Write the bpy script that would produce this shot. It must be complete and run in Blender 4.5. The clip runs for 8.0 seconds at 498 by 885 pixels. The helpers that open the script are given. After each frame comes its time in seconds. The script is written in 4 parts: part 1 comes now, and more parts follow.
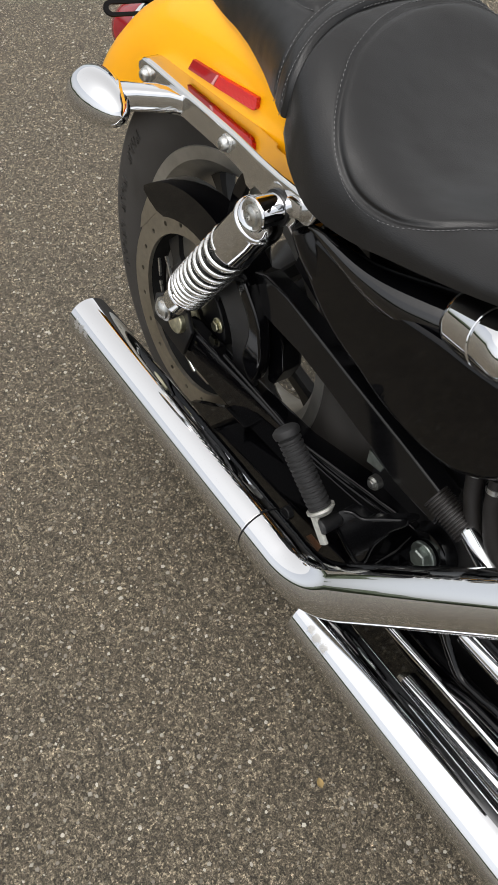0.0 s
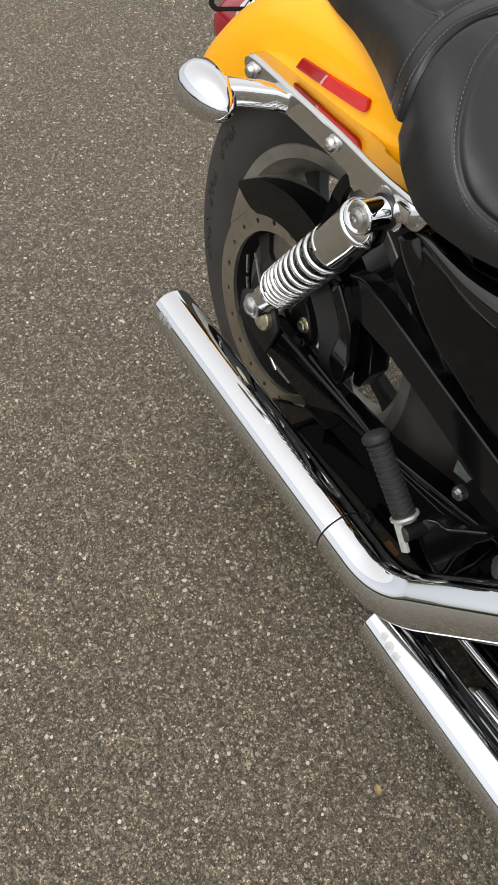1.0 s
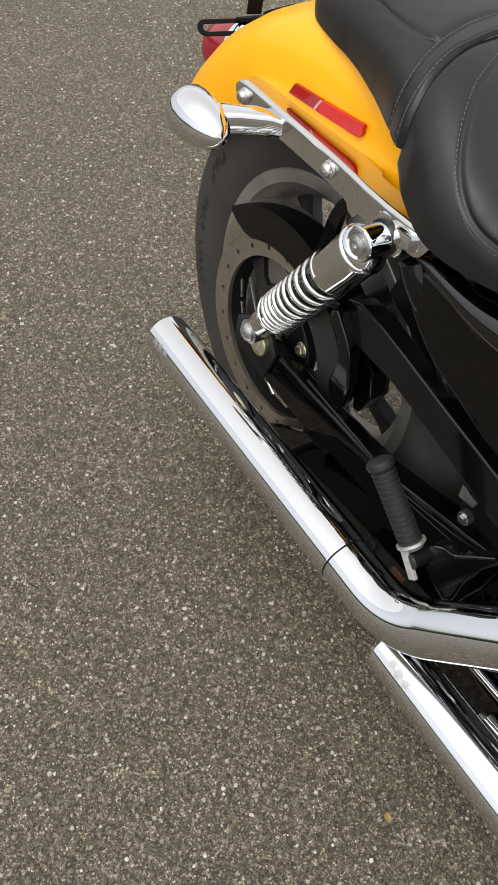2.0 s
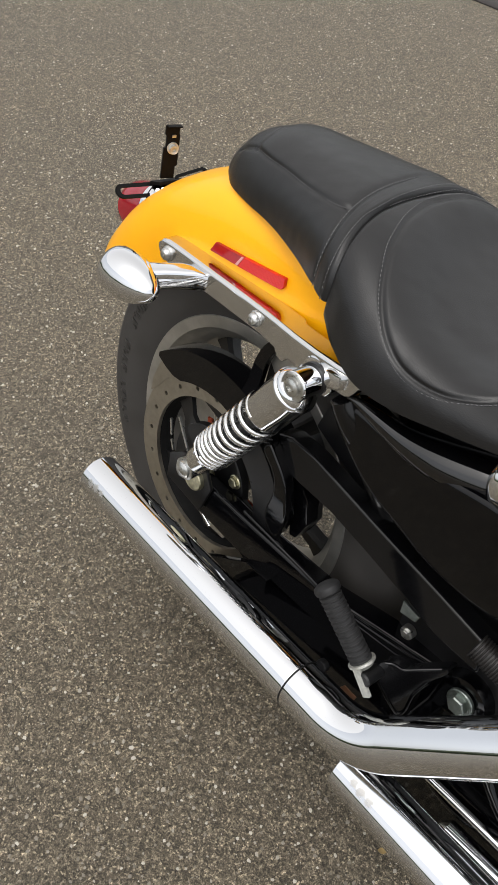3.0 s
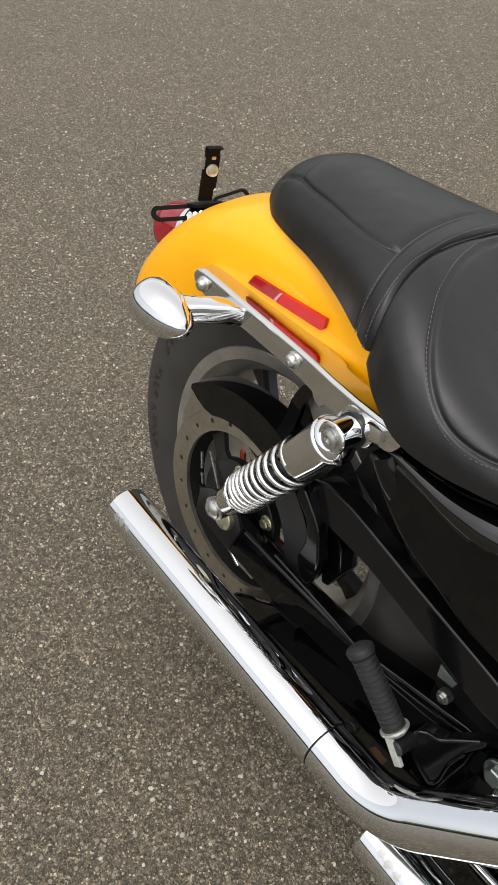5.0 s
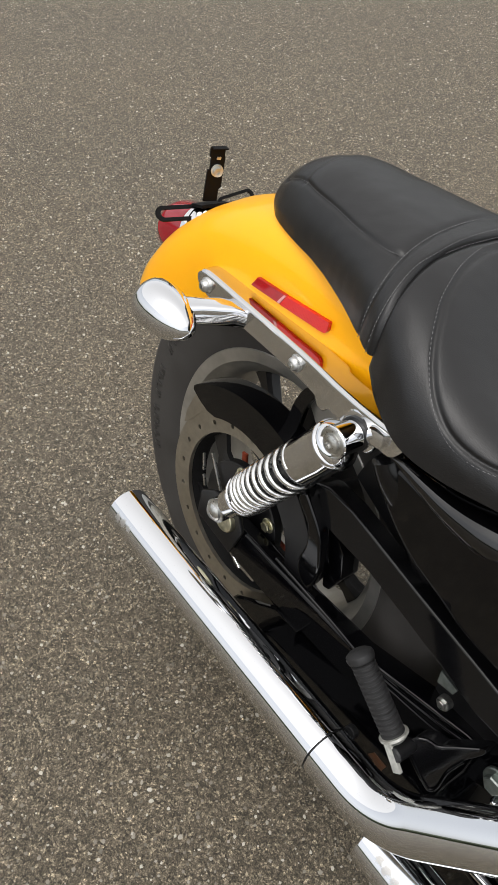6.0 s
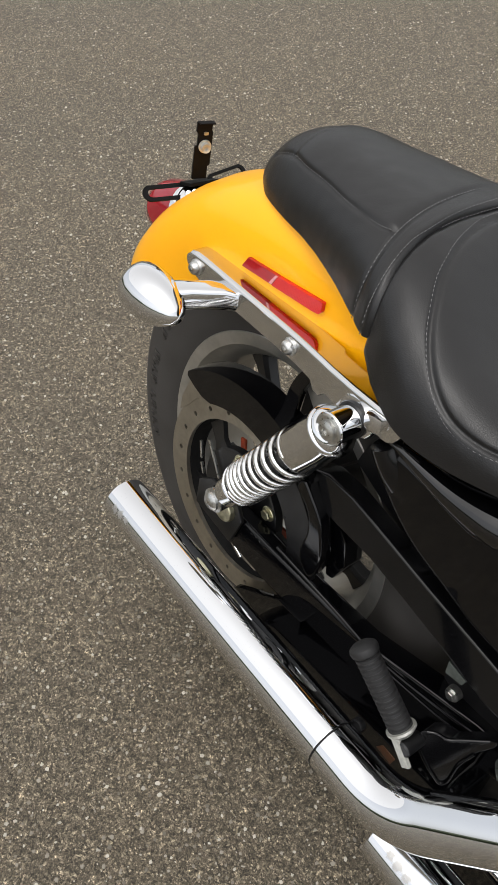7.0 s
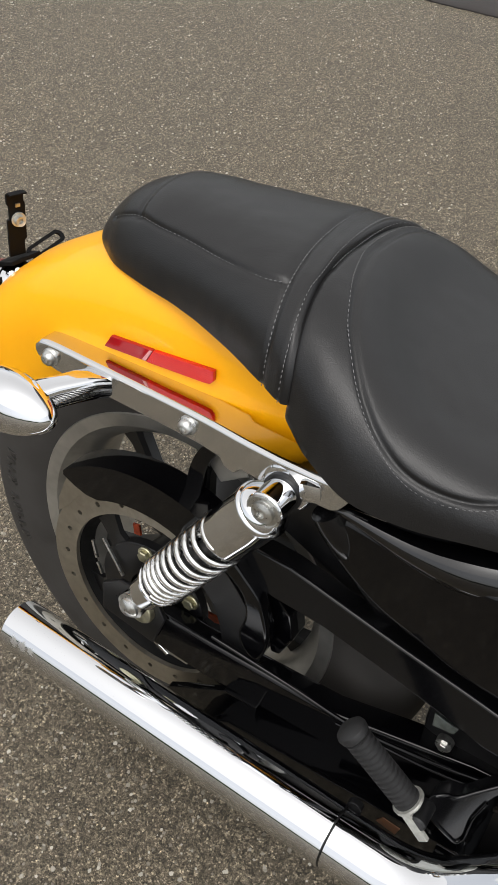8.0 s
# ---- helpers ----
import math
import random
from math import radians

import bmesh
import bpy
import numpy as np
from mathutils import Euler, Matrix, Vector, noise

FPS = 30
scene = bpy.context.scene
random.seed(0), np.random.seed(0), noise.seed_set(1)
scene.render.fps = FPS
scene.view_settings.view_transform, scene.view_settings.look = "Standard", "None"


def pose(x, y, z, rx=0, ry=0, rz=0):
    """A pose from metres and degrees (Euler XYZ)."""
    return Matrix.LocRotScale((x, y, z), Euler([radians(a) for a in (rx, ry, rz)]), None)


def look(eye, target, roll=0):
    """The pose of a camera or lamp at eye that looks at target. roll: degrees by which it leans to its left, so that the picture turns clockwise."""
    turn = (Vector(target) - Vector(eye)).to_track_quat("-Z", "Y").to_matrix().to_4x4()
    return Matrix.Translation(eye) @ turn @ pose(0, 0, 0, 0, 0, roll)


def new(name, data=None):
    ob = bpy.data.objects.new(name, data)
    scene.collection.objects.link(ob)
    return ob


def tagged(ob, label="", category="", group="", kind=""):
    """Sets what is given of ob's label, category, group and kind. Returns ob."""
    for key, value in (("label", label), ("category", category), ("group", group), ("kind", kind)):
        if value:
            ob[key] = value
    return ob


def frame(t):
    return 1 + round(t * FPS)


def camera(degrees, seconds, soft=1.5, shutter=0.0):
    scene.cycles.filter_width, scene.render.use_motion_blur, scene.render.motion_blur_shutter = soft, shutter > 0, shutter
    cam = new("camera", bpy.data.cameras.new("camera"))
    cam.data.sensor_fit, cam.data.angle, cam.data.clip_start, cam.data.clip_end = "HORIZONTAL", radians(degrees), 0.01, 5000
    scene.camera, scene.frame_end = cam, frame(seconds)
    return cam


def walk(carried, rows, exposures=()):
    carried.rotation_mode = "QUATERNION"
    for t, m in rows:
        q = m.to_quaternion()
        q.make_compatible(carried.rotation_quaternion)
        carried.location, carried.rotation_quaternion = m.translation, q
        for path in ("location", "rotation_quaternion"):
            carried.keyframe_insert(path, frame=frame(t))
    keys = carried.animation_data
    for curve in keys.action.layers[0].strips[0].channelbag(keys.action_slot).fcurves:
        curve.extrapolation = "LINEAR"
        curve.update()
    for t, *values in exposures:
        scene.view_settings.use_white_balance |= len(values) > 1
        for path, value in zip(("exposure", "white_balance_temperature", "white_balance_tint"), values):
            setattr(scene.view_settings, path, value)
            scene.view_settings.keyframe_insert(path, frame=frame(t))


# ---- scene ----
cam = camera(31.4, 8.0, soft=1.25)
PATH = [
    (0, (0.7434, -0.5129, 1.1996), (-0.2395, 0.1721, -0.4018), -0.14),
    (0.2, (0.729, -0.533, 1.205), (-0.277, 0.111, -0.400), -0.02),
    (0.5, (0.7230, -0.5566, 1.2057), (-0.3074, 0.0659, -0.3914), 0.13),
    (1, (0.7095, -0.5581, 1.2014), (-0.3108, 0.0557, -0.4055), 0.35),
    (1.2, (0.703, -0.555, 1.198), (-0.319, 0.053, -0.411), 0.1),
    (2.3, (0.674, -0.573, 1.211), (-0.355, 0.142, -0.348), 0.6),
    (2.5, (0.6682, -0.5831, 1.2270), (-0.3689, 0.1930, -0.2968), 1.07),
    (2.8, (0.650, -0.604, 1.239), (-0.377, 0.292, -0.224), 3.2),
    (3, (0.6544, -0.6220, 1.2539), (-0.3778, 0.3438, -0.1610), 4.02),
    (3.5, (0.6279, -0.6198, 1.2618), (-0.3478, 0.4485, -0.1190), 6.02),
    (4, (0.6176, -0.5739, 1.2640), (-0.3593, 0.4455, -0.1525), 4.99),
    (4.5, (0.5904, -0.5671, 1.2623), (-0.4520, 0.3630, -0.1689), 3.93),
    (5, (0.5894, -0.5714, 1.2614), (-0.4750, 0.3279, -0.1732), 3.73),
    (6.3, (0.581, -0.561, 1.263), (-0.486, 0.321, -0.181), 3.9),
    (6.5, (0.5773, -0.5593, 1.2592), (-0.4836, 0.3178, -0.1918), 3.80),
    (7, (0.5703, -0.5249, 1.2466), (-0.4830, 0.3131, -0.2326), 1.35),
    (7.5, (0.5417, -0.4972, 1.2295), (-0.4648, 0.3940, -0.2512), 0.41),
    (7.7, (0.502, -0.496, 1.216), (-0.444, 0.466, -0.260), 0.8),
    (8, (0.4149, -0.5110, 1.2209), (-0.3408, 0.6365, -0.2325), 0.63),
]
walk(cam, [(t, look(eye, target, roll)) for t, eye, target, roll in PATH], [(0, 0.70), (1, 0.77), (2.5, 0.78), (6.5, 0.77), (8, 0.73)])

# ---- daylight: bright hazy sky, soft sun ----
world = bpy.data.worlds.new("sky")
world.use_nodes = True
scene.world = world
wn, wl = world.node_tree.nodes, world.node_tree.links
sky = wn.new("ShaderNodeTexSky")
sky.sky_type, sky.sun_disc = "NISHITA", False
sky.sun_elevation, sky.sun_rotation = radians(68), radians(148)
sky.air_density, sky.dust_density, sky.ozone_density = 1.0, 4.0, 1.0
haze = wn.new("ShaderNodeHueSaturation")
haze.inputs["Saturation"].default_value = 0.20
wl.new(sky.outputs["Color"], haze.inputs["Color"])
wl.new(haze.outputs["Color"], wn["Background"].inputs["Color"])
wn["Background"].inputs["Strength"].default_value = 0.145
sun = new("sun", bpy.data.lights.new("sun", "SUN"))
sun.data.energy, sun.data.angle, sun.data.color = 0.55, radians(130), (1.0, 0.90, 0.75)
sun.matrix_basis = look((-0.12, 0.14, 1.2), (0, 0, 0))


# ---- materials ----
def material(name, color, rough=0.5, metal=0.0, coat=0.0, grain=None, bump=0.0, spread=0.0, wear=None, spec=0.5, tint=None):
    """A surface with colour variation and relief at two scales. grain: size in 1/m."""
    m = bpy.data.materials.new(name)
    m.use_nodes = True
    n, l = m.node_tree.nodes, m.node_tree.links
    b = n["Principled BSDF"]
    b.inputs["Base Color"].default_value = (*color, 1)
    b.inputs["Roughness"].default_value, b.inputs["Metallic"].default_value = rough, metal
    b.inputs["Coat Weight"].default_value, b.inputs["Coat Roughness"].default_value = coat, 0.03
    b.inputs["Specular IOR Level"].default_value = spec
    co = n.new("ShaderNodeTexCoord")
    if spread:
        t = n.new("ShaderNodeTexNoise")
        t.inputs["Scale"].default_value, t.inputs["Detail"].default_value = wear or 25, 6
        l.new(co.outputs["Object"], t.inputs["Vector"])
        r = n.new("ShaderNodeMapRange")
        r.inputs["From Min"].default_value, r.inputs["From Max"].default_value = 0.3, 0.7
        tint = spread if tint is None else tint
        r.inputs["To Min"].default_value, r.inputs["To Max"].default_value = 1 - tint, 1 + tint
        l.new(t.outputs["Fac"], r.inputs["Value"])
        mix = n.new("ShaderNodeVectorMath")
        mix.operation = "SCALE"
        mix.inputs[0].default_value = color
        l.new(r.outputs["Result"], mix.inputs["Scale"])
        l.new(mix.outputs["Vector"], b.inputs["Base Color"])
        rr = n.new("ShaderNodeMapRange")
        rr.inputs["From Min"].default_value, rr.inputs["From Max"].default_value = 0.25, 0.75
        rr.inputs["To Min"].default_value, rr.inputs["To Max"].default_value = rough * (1 - spread), min(1, rough * (1 + spread))
        l.new(t.outputs["Fac"], rr.inputs["Value"])
        l.new(rr.outputs["Result"], b.inputs["Roughness"])
    if grain:
        g = n.new("ShaderNodeTexNoise")
        g.inputs["Scale"].default_value, g.inputs["Detail"].default_value = grain, 4
        l.new(co.outputs["Object"], g.inputs["Vector"])
        u = n.new("ShaderNodeBump")
        u.inputs["Strength"].default_value, u.inputs["Distance"].default_value = bump, 0.001
        l.new(g.outputs["Fac"], u.inputs["Height"])
        l.new(u.outputs["Normal"], b.inputs["Normal"])
    return m


def asphalt_material():
    """Worn asphalt: brown-grey binder, fine grains, sparse pale chips, slow patches."""
    m = bpy.data.materials.new("asphalt")
    m.use_nodes = True
    n, l = m.node_tree.nodes, m.node_tree.links
    b = n["Principled BSDF"]
    b.inputs["Roughness"].default_value = 0.55
    b.inputs["Specular IOR Level"].default_value = 0.28
    co = n.new("ShaderNodeTexCoord")

    def ramp(src, stops):
        r = n.new("ShaderNodeValToRGB")
        e = r.color_ramp.elements
        while len(e) < len(stops):
            e.new(0.5)
        for k, (p, c) in zip(e, stops):
            k.position, k.color = p, (*(c if isinstance(c, tuple) else (c, c, c)), 1)
        l.new(src, r.inputs["Fac"])
        return r.outputs["Color"]

    def cloud(scale, detail=4, rough=0.6):
        t = n.new("ShaderNodeTexNoise")
        t.inputs["Scale"].default_value, t.inputs["Detail"].default_value, t.inputs["Roughness"].default_value = scale, detail, rough
        l.new(co.outputs["Object"], t.inputs["Vector"])
        return t

    def shaken(scale, by):
        t = cloud(scale, 2)
        v = n.new("ShaderNodeVectorMath")
        v.operation = "MULTIPLY_ADD"
        l.new(t.outputs["Color"], v.inputs[0])
        v.inputs[1].default_value = (by, by, 0.0)
        l.new(co.outputs["Object"], v.inputs[2])
        return v.outputs["Vector"]

    def voronoi(scale, vector):
        v = n.new("ShaderNodeTexVoronoi")
        v.inputs["Scale"].default_value = scale
        l.new(vector, v.inputs["Vector"])
        q = n.new("ShaderNodeSeparateColor")
        l.new(v.outputs["Color"], q.inputs["Color"])
        return v.outputs["Distance"], q.outputs

    def mix(kind, fac, a, c):
        x = n.new("ShaderNodeMix")
        x.data_type, x.blend_type = "RGBA", kind
        x.inputs["Factor"].default_value = 1.0
        if fac is not None:
            l.new(fac, x.inputs["Factor"])
        l.new(a, x.inputs["A"])
        l.new(c, x.inputs["B"])
        return x.outputs["Result"]

    def add(a, c):
        x = n.new("ShaderNodeMath")
        x.operation = "ADD"
        l.new(a, x.inputs[0])
        l.new(c, x.inputs[1])
        return x.outputs["Value"]

    binder = ramp(cloud(500, 5, 0.8).outputs["Fac"], [(0.36, (0.028, 0.0234, 0.0170)), (0.47, (0.096, 0.0805, 0.0600)), (0.57, (0.165, 0.1405, 0.1065)), (0.66, (0.352, 0.312, 0.248))])
    # grains of 2 to 6 mm, some pale, some dark
    gd, gc = voronoi(360, shaken(760, 0.0055))
    grain = ramp(gc["Red"], [(0.0, 0.34), (0.40, 0.80), (0.76, 1.16), (0.90, 1.75), (1.0, 3.0)])
    cd, cc = voronoi(165, shaken(420, 0.009))
    coarse = ramp(cc["Green"], [(0.0, 0.74), (0.30, 0.93), (0.78, 1.02), (0.90, 1.22), (1.0, 1.75)])
    grain = mix("MULTIPLY", None, grain, coarse)
    edge = ramp(gd, [(0.20, 1.10), (0.85, 0.72)])
    slow = ramp(cloud(1.7, 6).outputs["Fac"], [(0.3, (1.03, 1.04, 1.00)), (0.7, (1.15, 1.13, 1.045))])
    moss = ramp(add(cloud(5.5, 3).outputs["Fac"], cloud(60, 3).outputs["Fac"]), [(1.04, (1, 1, 1)), (1.24, (0.82, 1.03, 0.74))])
    pits = ramp(cloud(560, 3, 0.65).outputs["Fac"], [(0.36, 0.34), (0.47, 1.0), (0.60, 1.12), (0.70, 1.8)])
    base = mix("MULTIPLY", None, mix("MULTIPLY", None, binder, grain), mix("MULTIPLY", None, edge, pits))
    base = mix("MULTIPLY", None, mix("MULTIPLY", None, base, slow), moss)
    l.new(base, b.inputs["Base Color"])
    u = n.new("ShaderNodeBump")
    u.inputs["Strength"].default_value, u.inputs["Distance"].default_value = 1.0, 0.0022
    l.new(cloud(420, 4, 0.75).outputs["Fac"], u.inputs["Height"])
    l.new(u.outputs["Normal"], b.inputs["Normal"])
    return m


def reflector_material(name, color, ribs):
    """Moulded red plastic with fine prism ribs."""
    m = material(name, color, 0.12)
    n, l = m.node_tree.nodes, m.node_tree.links
    co = n.new("ShaderNodeTexCoord")
    w = n.new("ShaderNodeTexVoronoi")
    w.distance = "MANHATTAN"
    w.inputs["Scale"].default_value, w.inputs["Randomness"].default_value = ribs, 0.0
    l.new(co.outputs["Object"], w.inputs["Vector"])
    u = n.new("ShaderNodeBump")
    u.inputs["Strength"].default_value, u.inputs["Distance"].default_value = 0.6, 0.001
    l.new(w.outputs["Distance"], u.inputs["Height"])
    l.new(u.outputs["Normal"], n["Principled BSDF"].inputs["Normal"])
    return m


ASPHALT = asphalt_material()
YELLOW = material("yellow_paint", (0.95, 0.42, 0.001), 0.42, spec=0.3, coat=0.3, spread=0.03, wear=8)
CHROME = material("chrome", (0.72, 0.73, 0.745), 0.03, 1.0, spread=0.35, wear=25, tint=0.01)
def scuffed_tip_material(spots):
    """Chrome with scraped, dull patches at given places (x, y, z, size)."""
    m = material("chrome_with_scrapes", (0.72, 0.73, 0.745), 0.03, 1.0)
    n, l = m.node_tree.nodes, m.node_tree.links
    co = n.new("ShaderNodeTexCoord")
    streak = n.new("ShaderNodeMapping")
    streak.inputs["Scale"].default_value = (260, 700, 700)
    l.new(co.outputs["Object"], streak.inputs["Vector"])
    t = n.new("ShaderNodeTexNoise")
    t.inputs["Scale"].default_value, t.inputs["Detail"].default_value, t.inputs["Roughness"].default_value = 1.0, 5, 0.7
    l.new(streak.outputs["Vector"], t.inputs["Vector"])
    total = None
    for x, y, z, size in spots:
        d = n.new("ShaderNodeVectorMath")
        d.operation = "DISTANCE"
        l.new(co.outputs["Object"], d.inputs[0])
        d.inputs[1].default_value = (x, y, z)
        r = n.new("ShaderNodeMapRange")
        r.inputs["From Min"].default_value, r.inputs["From Max"].default_value = size * 0.2, size * 1.15
        r.inputs["To Min"].default_value, r.inputs["To Max"].default_value = 0.58, 0.0
        l.new(d.outputs["Value"], r.inputs["Value"])
        if total is None:
            total = r.outputs["Result"]
        else:
            a = n.new("ShaderNodeMath")
            a.operation = "MAXIMUM"
            l.new(total, a.inputs[0])
            l.new(r.outputs["Result"], a.inputs[1])
            total = a.outputs["Value"]
    add = n.new("ShaderNodeMath")
    add.operation = "ADD"
    l.new(total, add.inputs[0])
    l.new(t.outputs["Fac"], add.inputs[1])
    k = n.new("ShaderNodeMapRange")
    k.inputs["From Min"].default_value, k.inputs["From Max"].default_value = 0.90, 1.02
    l.new(add.outputs["Value"], k.inputs["Value"])
    b = n["Principled BSDF"]
    rough = n.new("ShaderNodeMapRange")
    rough.inputs["To Min"].default_value, rough.inputs["To Max"].default_value = 0.03, 0.5
    l.new(k.outputs["Result"], rough.inputs["Value"])
    l.new(rough.outputs["Result"], b.inputs["Roughness"])
    x = n.new("ShaderNodeMix")
    x.data_type = "RGBA"
    x.inputs["A"].default_value, x.inputs["B"].default_value = (0.72, 0.73, 0.745, 1), (0.52, 0.51, 0.49, 1)
    l.new(k.outputs["Result"], x.inputs["Factor"])
    l.new(x.outputs["Result"], b.inputs["Base Color"])
    return m


SCUFFED_TIP = scuffed_tip_material([(-0.104, -0.2085, 0.2860, 0.013), (-0.092, -0.2085, 0.2870, 0.014), (-0.078, -0.2085, 0.2875, 0.010), (0.428, -0.1950, 0.2360, 0.012), (0.440, -0.1965, 0.2352, 0.014), (0.454, -0.1975, 0.2345, 0.012)])
PLATED = material("dull_plating", (0.66, 0.66, 0.655), 0.075, 1.0)
SPRING_CHROME = material("spring_chrome", (0.74, 0.74, 0.73), 0.20, 1.0, spread=0.2, wear=120)
STEEL = material("zinc_steel", (0.55, 0.55, 0.53), 0.3, 1.0, spread=0.2, wear=180, grain=700, bump=0.15)
BRASS_ZINC = material("yellow_zinc", (0.55, 0.52, 0.36), 0.35, 1.0, spread=0.25, wear=150)
DISC = material("brake_disc_steel", (0.42, 0.39, 0.33), 0.42, 1.0, spread=0.12, wear=90, grain=900, bump=0.2)
CAST = material("cast_aluminium", (0.44, 0.43, 0.40), 0.36, 0.85, spread=0.15, wear=40, grain=600, bump=0.25)
GLOSS_BLACK = material("gloss_black_paint", (0.0012, 0.0012, 0.0016), 0.06, spread=0.2, wear=14, spec=0.33)
FRAME_BLACK = material("frame_black_paint", (0.0030, 0.0030, 0.0034), 0.14, spread=0.25, wear=25, spec=0.38, grain=300, bump=0.03)
DEEP_GLOSS = material("polished_black_paint", (0.0012, 0.0012, 0.0015), 0.06, spread=0.2, wear=14, spec=0.6, coat=0.3)
SATIN_BLACK = material("satin_black_paint", (0.004, 0.004, 0.0045), 0.34, spread=0.25, wear=30, grain=500, bump=0.12)
RUBBER = material("black_rubber", (0.011, 0.011, 0.0115), 0.62, spread=0.2, wear=35, grain=350, bump=0.25)
TYRE_RUBBER = material("tyre_rubber", (0.030, 0.0275, 0.025), 0.66, spread=0.22, wear=22, grain=260, bump=0.25)
MARK_RUBBER = material("raised_rubber", (0.022, 0.020, 0.018), 0.55, spread=0.2, wear=60)
VINYL = material("black_vinyl", (0.0078, 0.0077, 0.0080), 0.35, spread=0.14, wear=18, grain=850, bump=0.25, spec=0.45)
THREAD = material("grey_thread", (0.13, 0.13, 0.132), 0.7, spread=0.2, wear=400)
RED = material("red_reflector_plain", (0.34, 0.006, 0.010), 0.12, coat=0.0, spread=0.15, wear=60)
RED_RIB = reflector_material("red_reflector_ribbed", (0.62, 0.010, 0.008), 420)
RED_LENS = material("red_lens", (0.27, 0.006, 0.014), 0.12, coat=0.4, spread=0.1, wear=40)
ORANGE_MARK = material("orange_red_patch", (0.45, 0.07, 0.025), 0.4, spread=0.3, wear=200)
PALE_ZINC = material("pale_zinc", (0.50, 0.50, 0.46), 0.42, 0.6, spread=0.2, wear=150, grain=500, bump=0.2)
# pale red that paints the glint at the reflector's joint
GLINT_RED = material("glint_on_red_plastic", (0.70, 0.30, 0.30), 0.25, spread=0.1, wear=100)
MATT_BLACK = material("matt_black_coating", (0.0035, 0.0035, 0.0035), 0.6, spread=0.2, wear=90, spec=0.12, grain=600, bump=0.2)
BROWN_RUBBER = material("dusty_rubber", (0.0065, 0.0050, 0.0042), 0.6, spread=0.3, wear=60, grain=300, bump=0.3)
BOLT_ZINC = material("dull_green_zinc", (0.26, 0.29, 0.27), 0.42, 1.0, spread=0.2, wear=120, grain=500, bump=0.2)
RUST = material("rusty_steel", (0.13, 0.06, 0.03), 0.7, 0.3, spread=0.4, wear=150, grain=400, bump=0.4)
DARK_ASPHALT = material("newer_asphalt", (0.027, 0.0235, 0.022), 0.85, spread=0.2, wear=5, grain=220, bump=0.6)
LEAF = material("dry_leaf", (0.30, 0.21, 0.08), 0.7, spread=0.3, wear=120)
PEBBLE = material("pale_stone", (0.32, 0.295, 0.25), 0.8, grain=500, bump=0.4)
pn, pl = PEBBLE.node_tree.nodes, PEBBLE.node_tree.links
geo = pn.new("ShaderNodeNewGeometry")
tones = pn.new("ShaderNodeValToRGB")
te = tones.color_ramp.elements
te[0].color, te[1].color = (0.14, 0.125, 0.098, 1), (0.54, 0.51, 0.44, 1)
te.new(0.40).color, te.new(0.75).color = (0.23, 0.208, 0.168, 1), (0.37, 0.345, 0.29, 1)
pl.new(geo.outputs["Random Per Island"], tones.inputs["Fac"])
pl.new(tones.outputs["Color"], pn["Principled BSDF"].inputs["Base Color"])
HEDGE = material("far_foliage", (0.045, 0.06, 0.03), 0.9, spread=0.5, wear=0.6, grain=3, bump=0.8)


# ---- mesh helpers ----
def axes(d):
    d = Vector(d).normalized()
    a = d.cross(Vector((0, 0, 1)) if abs(d.z) < 0.9 else Vector((1, 0, 0))).normalized()
    return d, a, d.cross(a).normalized()


def skin(bm, rings, closed=True, caps=True):
    """Faces between rings of equally many vertices."""
    n = len(rings[0])
    for p, q in zip(rings, rings[1:]):
        for k in range(n if closed else n - 1):
            j = (k + 1) % n
            bm.faces.new((p[k], p[j], q[j], q[k]))
    if caps and closed:
        bm.faces.new(rings[0][::-1])
        bm.faces.new(rings[-1])
    return bm


def lathe(o, d, prof, n=40, caps=True, bm=None, ring=False):
    """A turned shape: prof holds (way along d, radius). ring: the profile closes on itself."""
    bm = bm or bmesh.new()
    d, a, b = axes(d)
    o = Vector(o)
    rings = []
    for s, r in prof:
        rings.append([bm.verts.new(o + d * s + (a * math.cos(2 * math.pi * k / n) + b * math.sin(2 * math.pi * k / n)) * max(r, 1e-5)) for k in range(n)])
    if ring:
        rings.append(rings[0])
        caps = False
    return skin(bm, rings, True, caps)


def spline(pts, per=8):
    """A smooth curve through points."""
    pts = [Vector(p) for p in pts]
    out = []
    for k in range(len(pts) - 1):
        p0, p1, p2, p3 = pts[max(k - 1, 0)], pts[k], pts[k + 1], pts[min(k + 2, len(pts) - 1)]
        for s in range(per):
            t = s / per
            out.append(0.5 * (2 * p1 + (p2 - p0) * t + (2 * p0 - 5 * p1 + 4 * p2 - p3) * t * t + (3 * p1 - p0 - 3 * p2 + p3) * t ** 3))
    return out + [pts[-1]]


def sweep(path, radius, n=16, flat=1.0, up=(0, 0, 1), bm=None, caps=True):
    """A tube along a path; radius: a number or one for each point. flat: height against width."""
    bm = bm or bmesh.new()
    path = [Vector(p) for p in path]
    rings, a = [], None
    for k, p in enumerate(path):
        d = (path[min(k + 1, len(path) - 1)] - path[max(k - 1, 0)]).normalized()
        a = (Vector(up) - d * d.dot(Vector(up))).normalized() if a is None else (a - d * d.dot(a)).normalized()
        b = d.cross(a)
        r = radius[k] if hasattr(radius, "__len__") else radius
        rings.append([bm.verts.new(p + (a * math.sin(2 * math.pi * j / n) * flat + b * math.cos(2 * math.pi * j / n)) * r) for j in range(n)])
    return skin(bm, rings, True, caps)


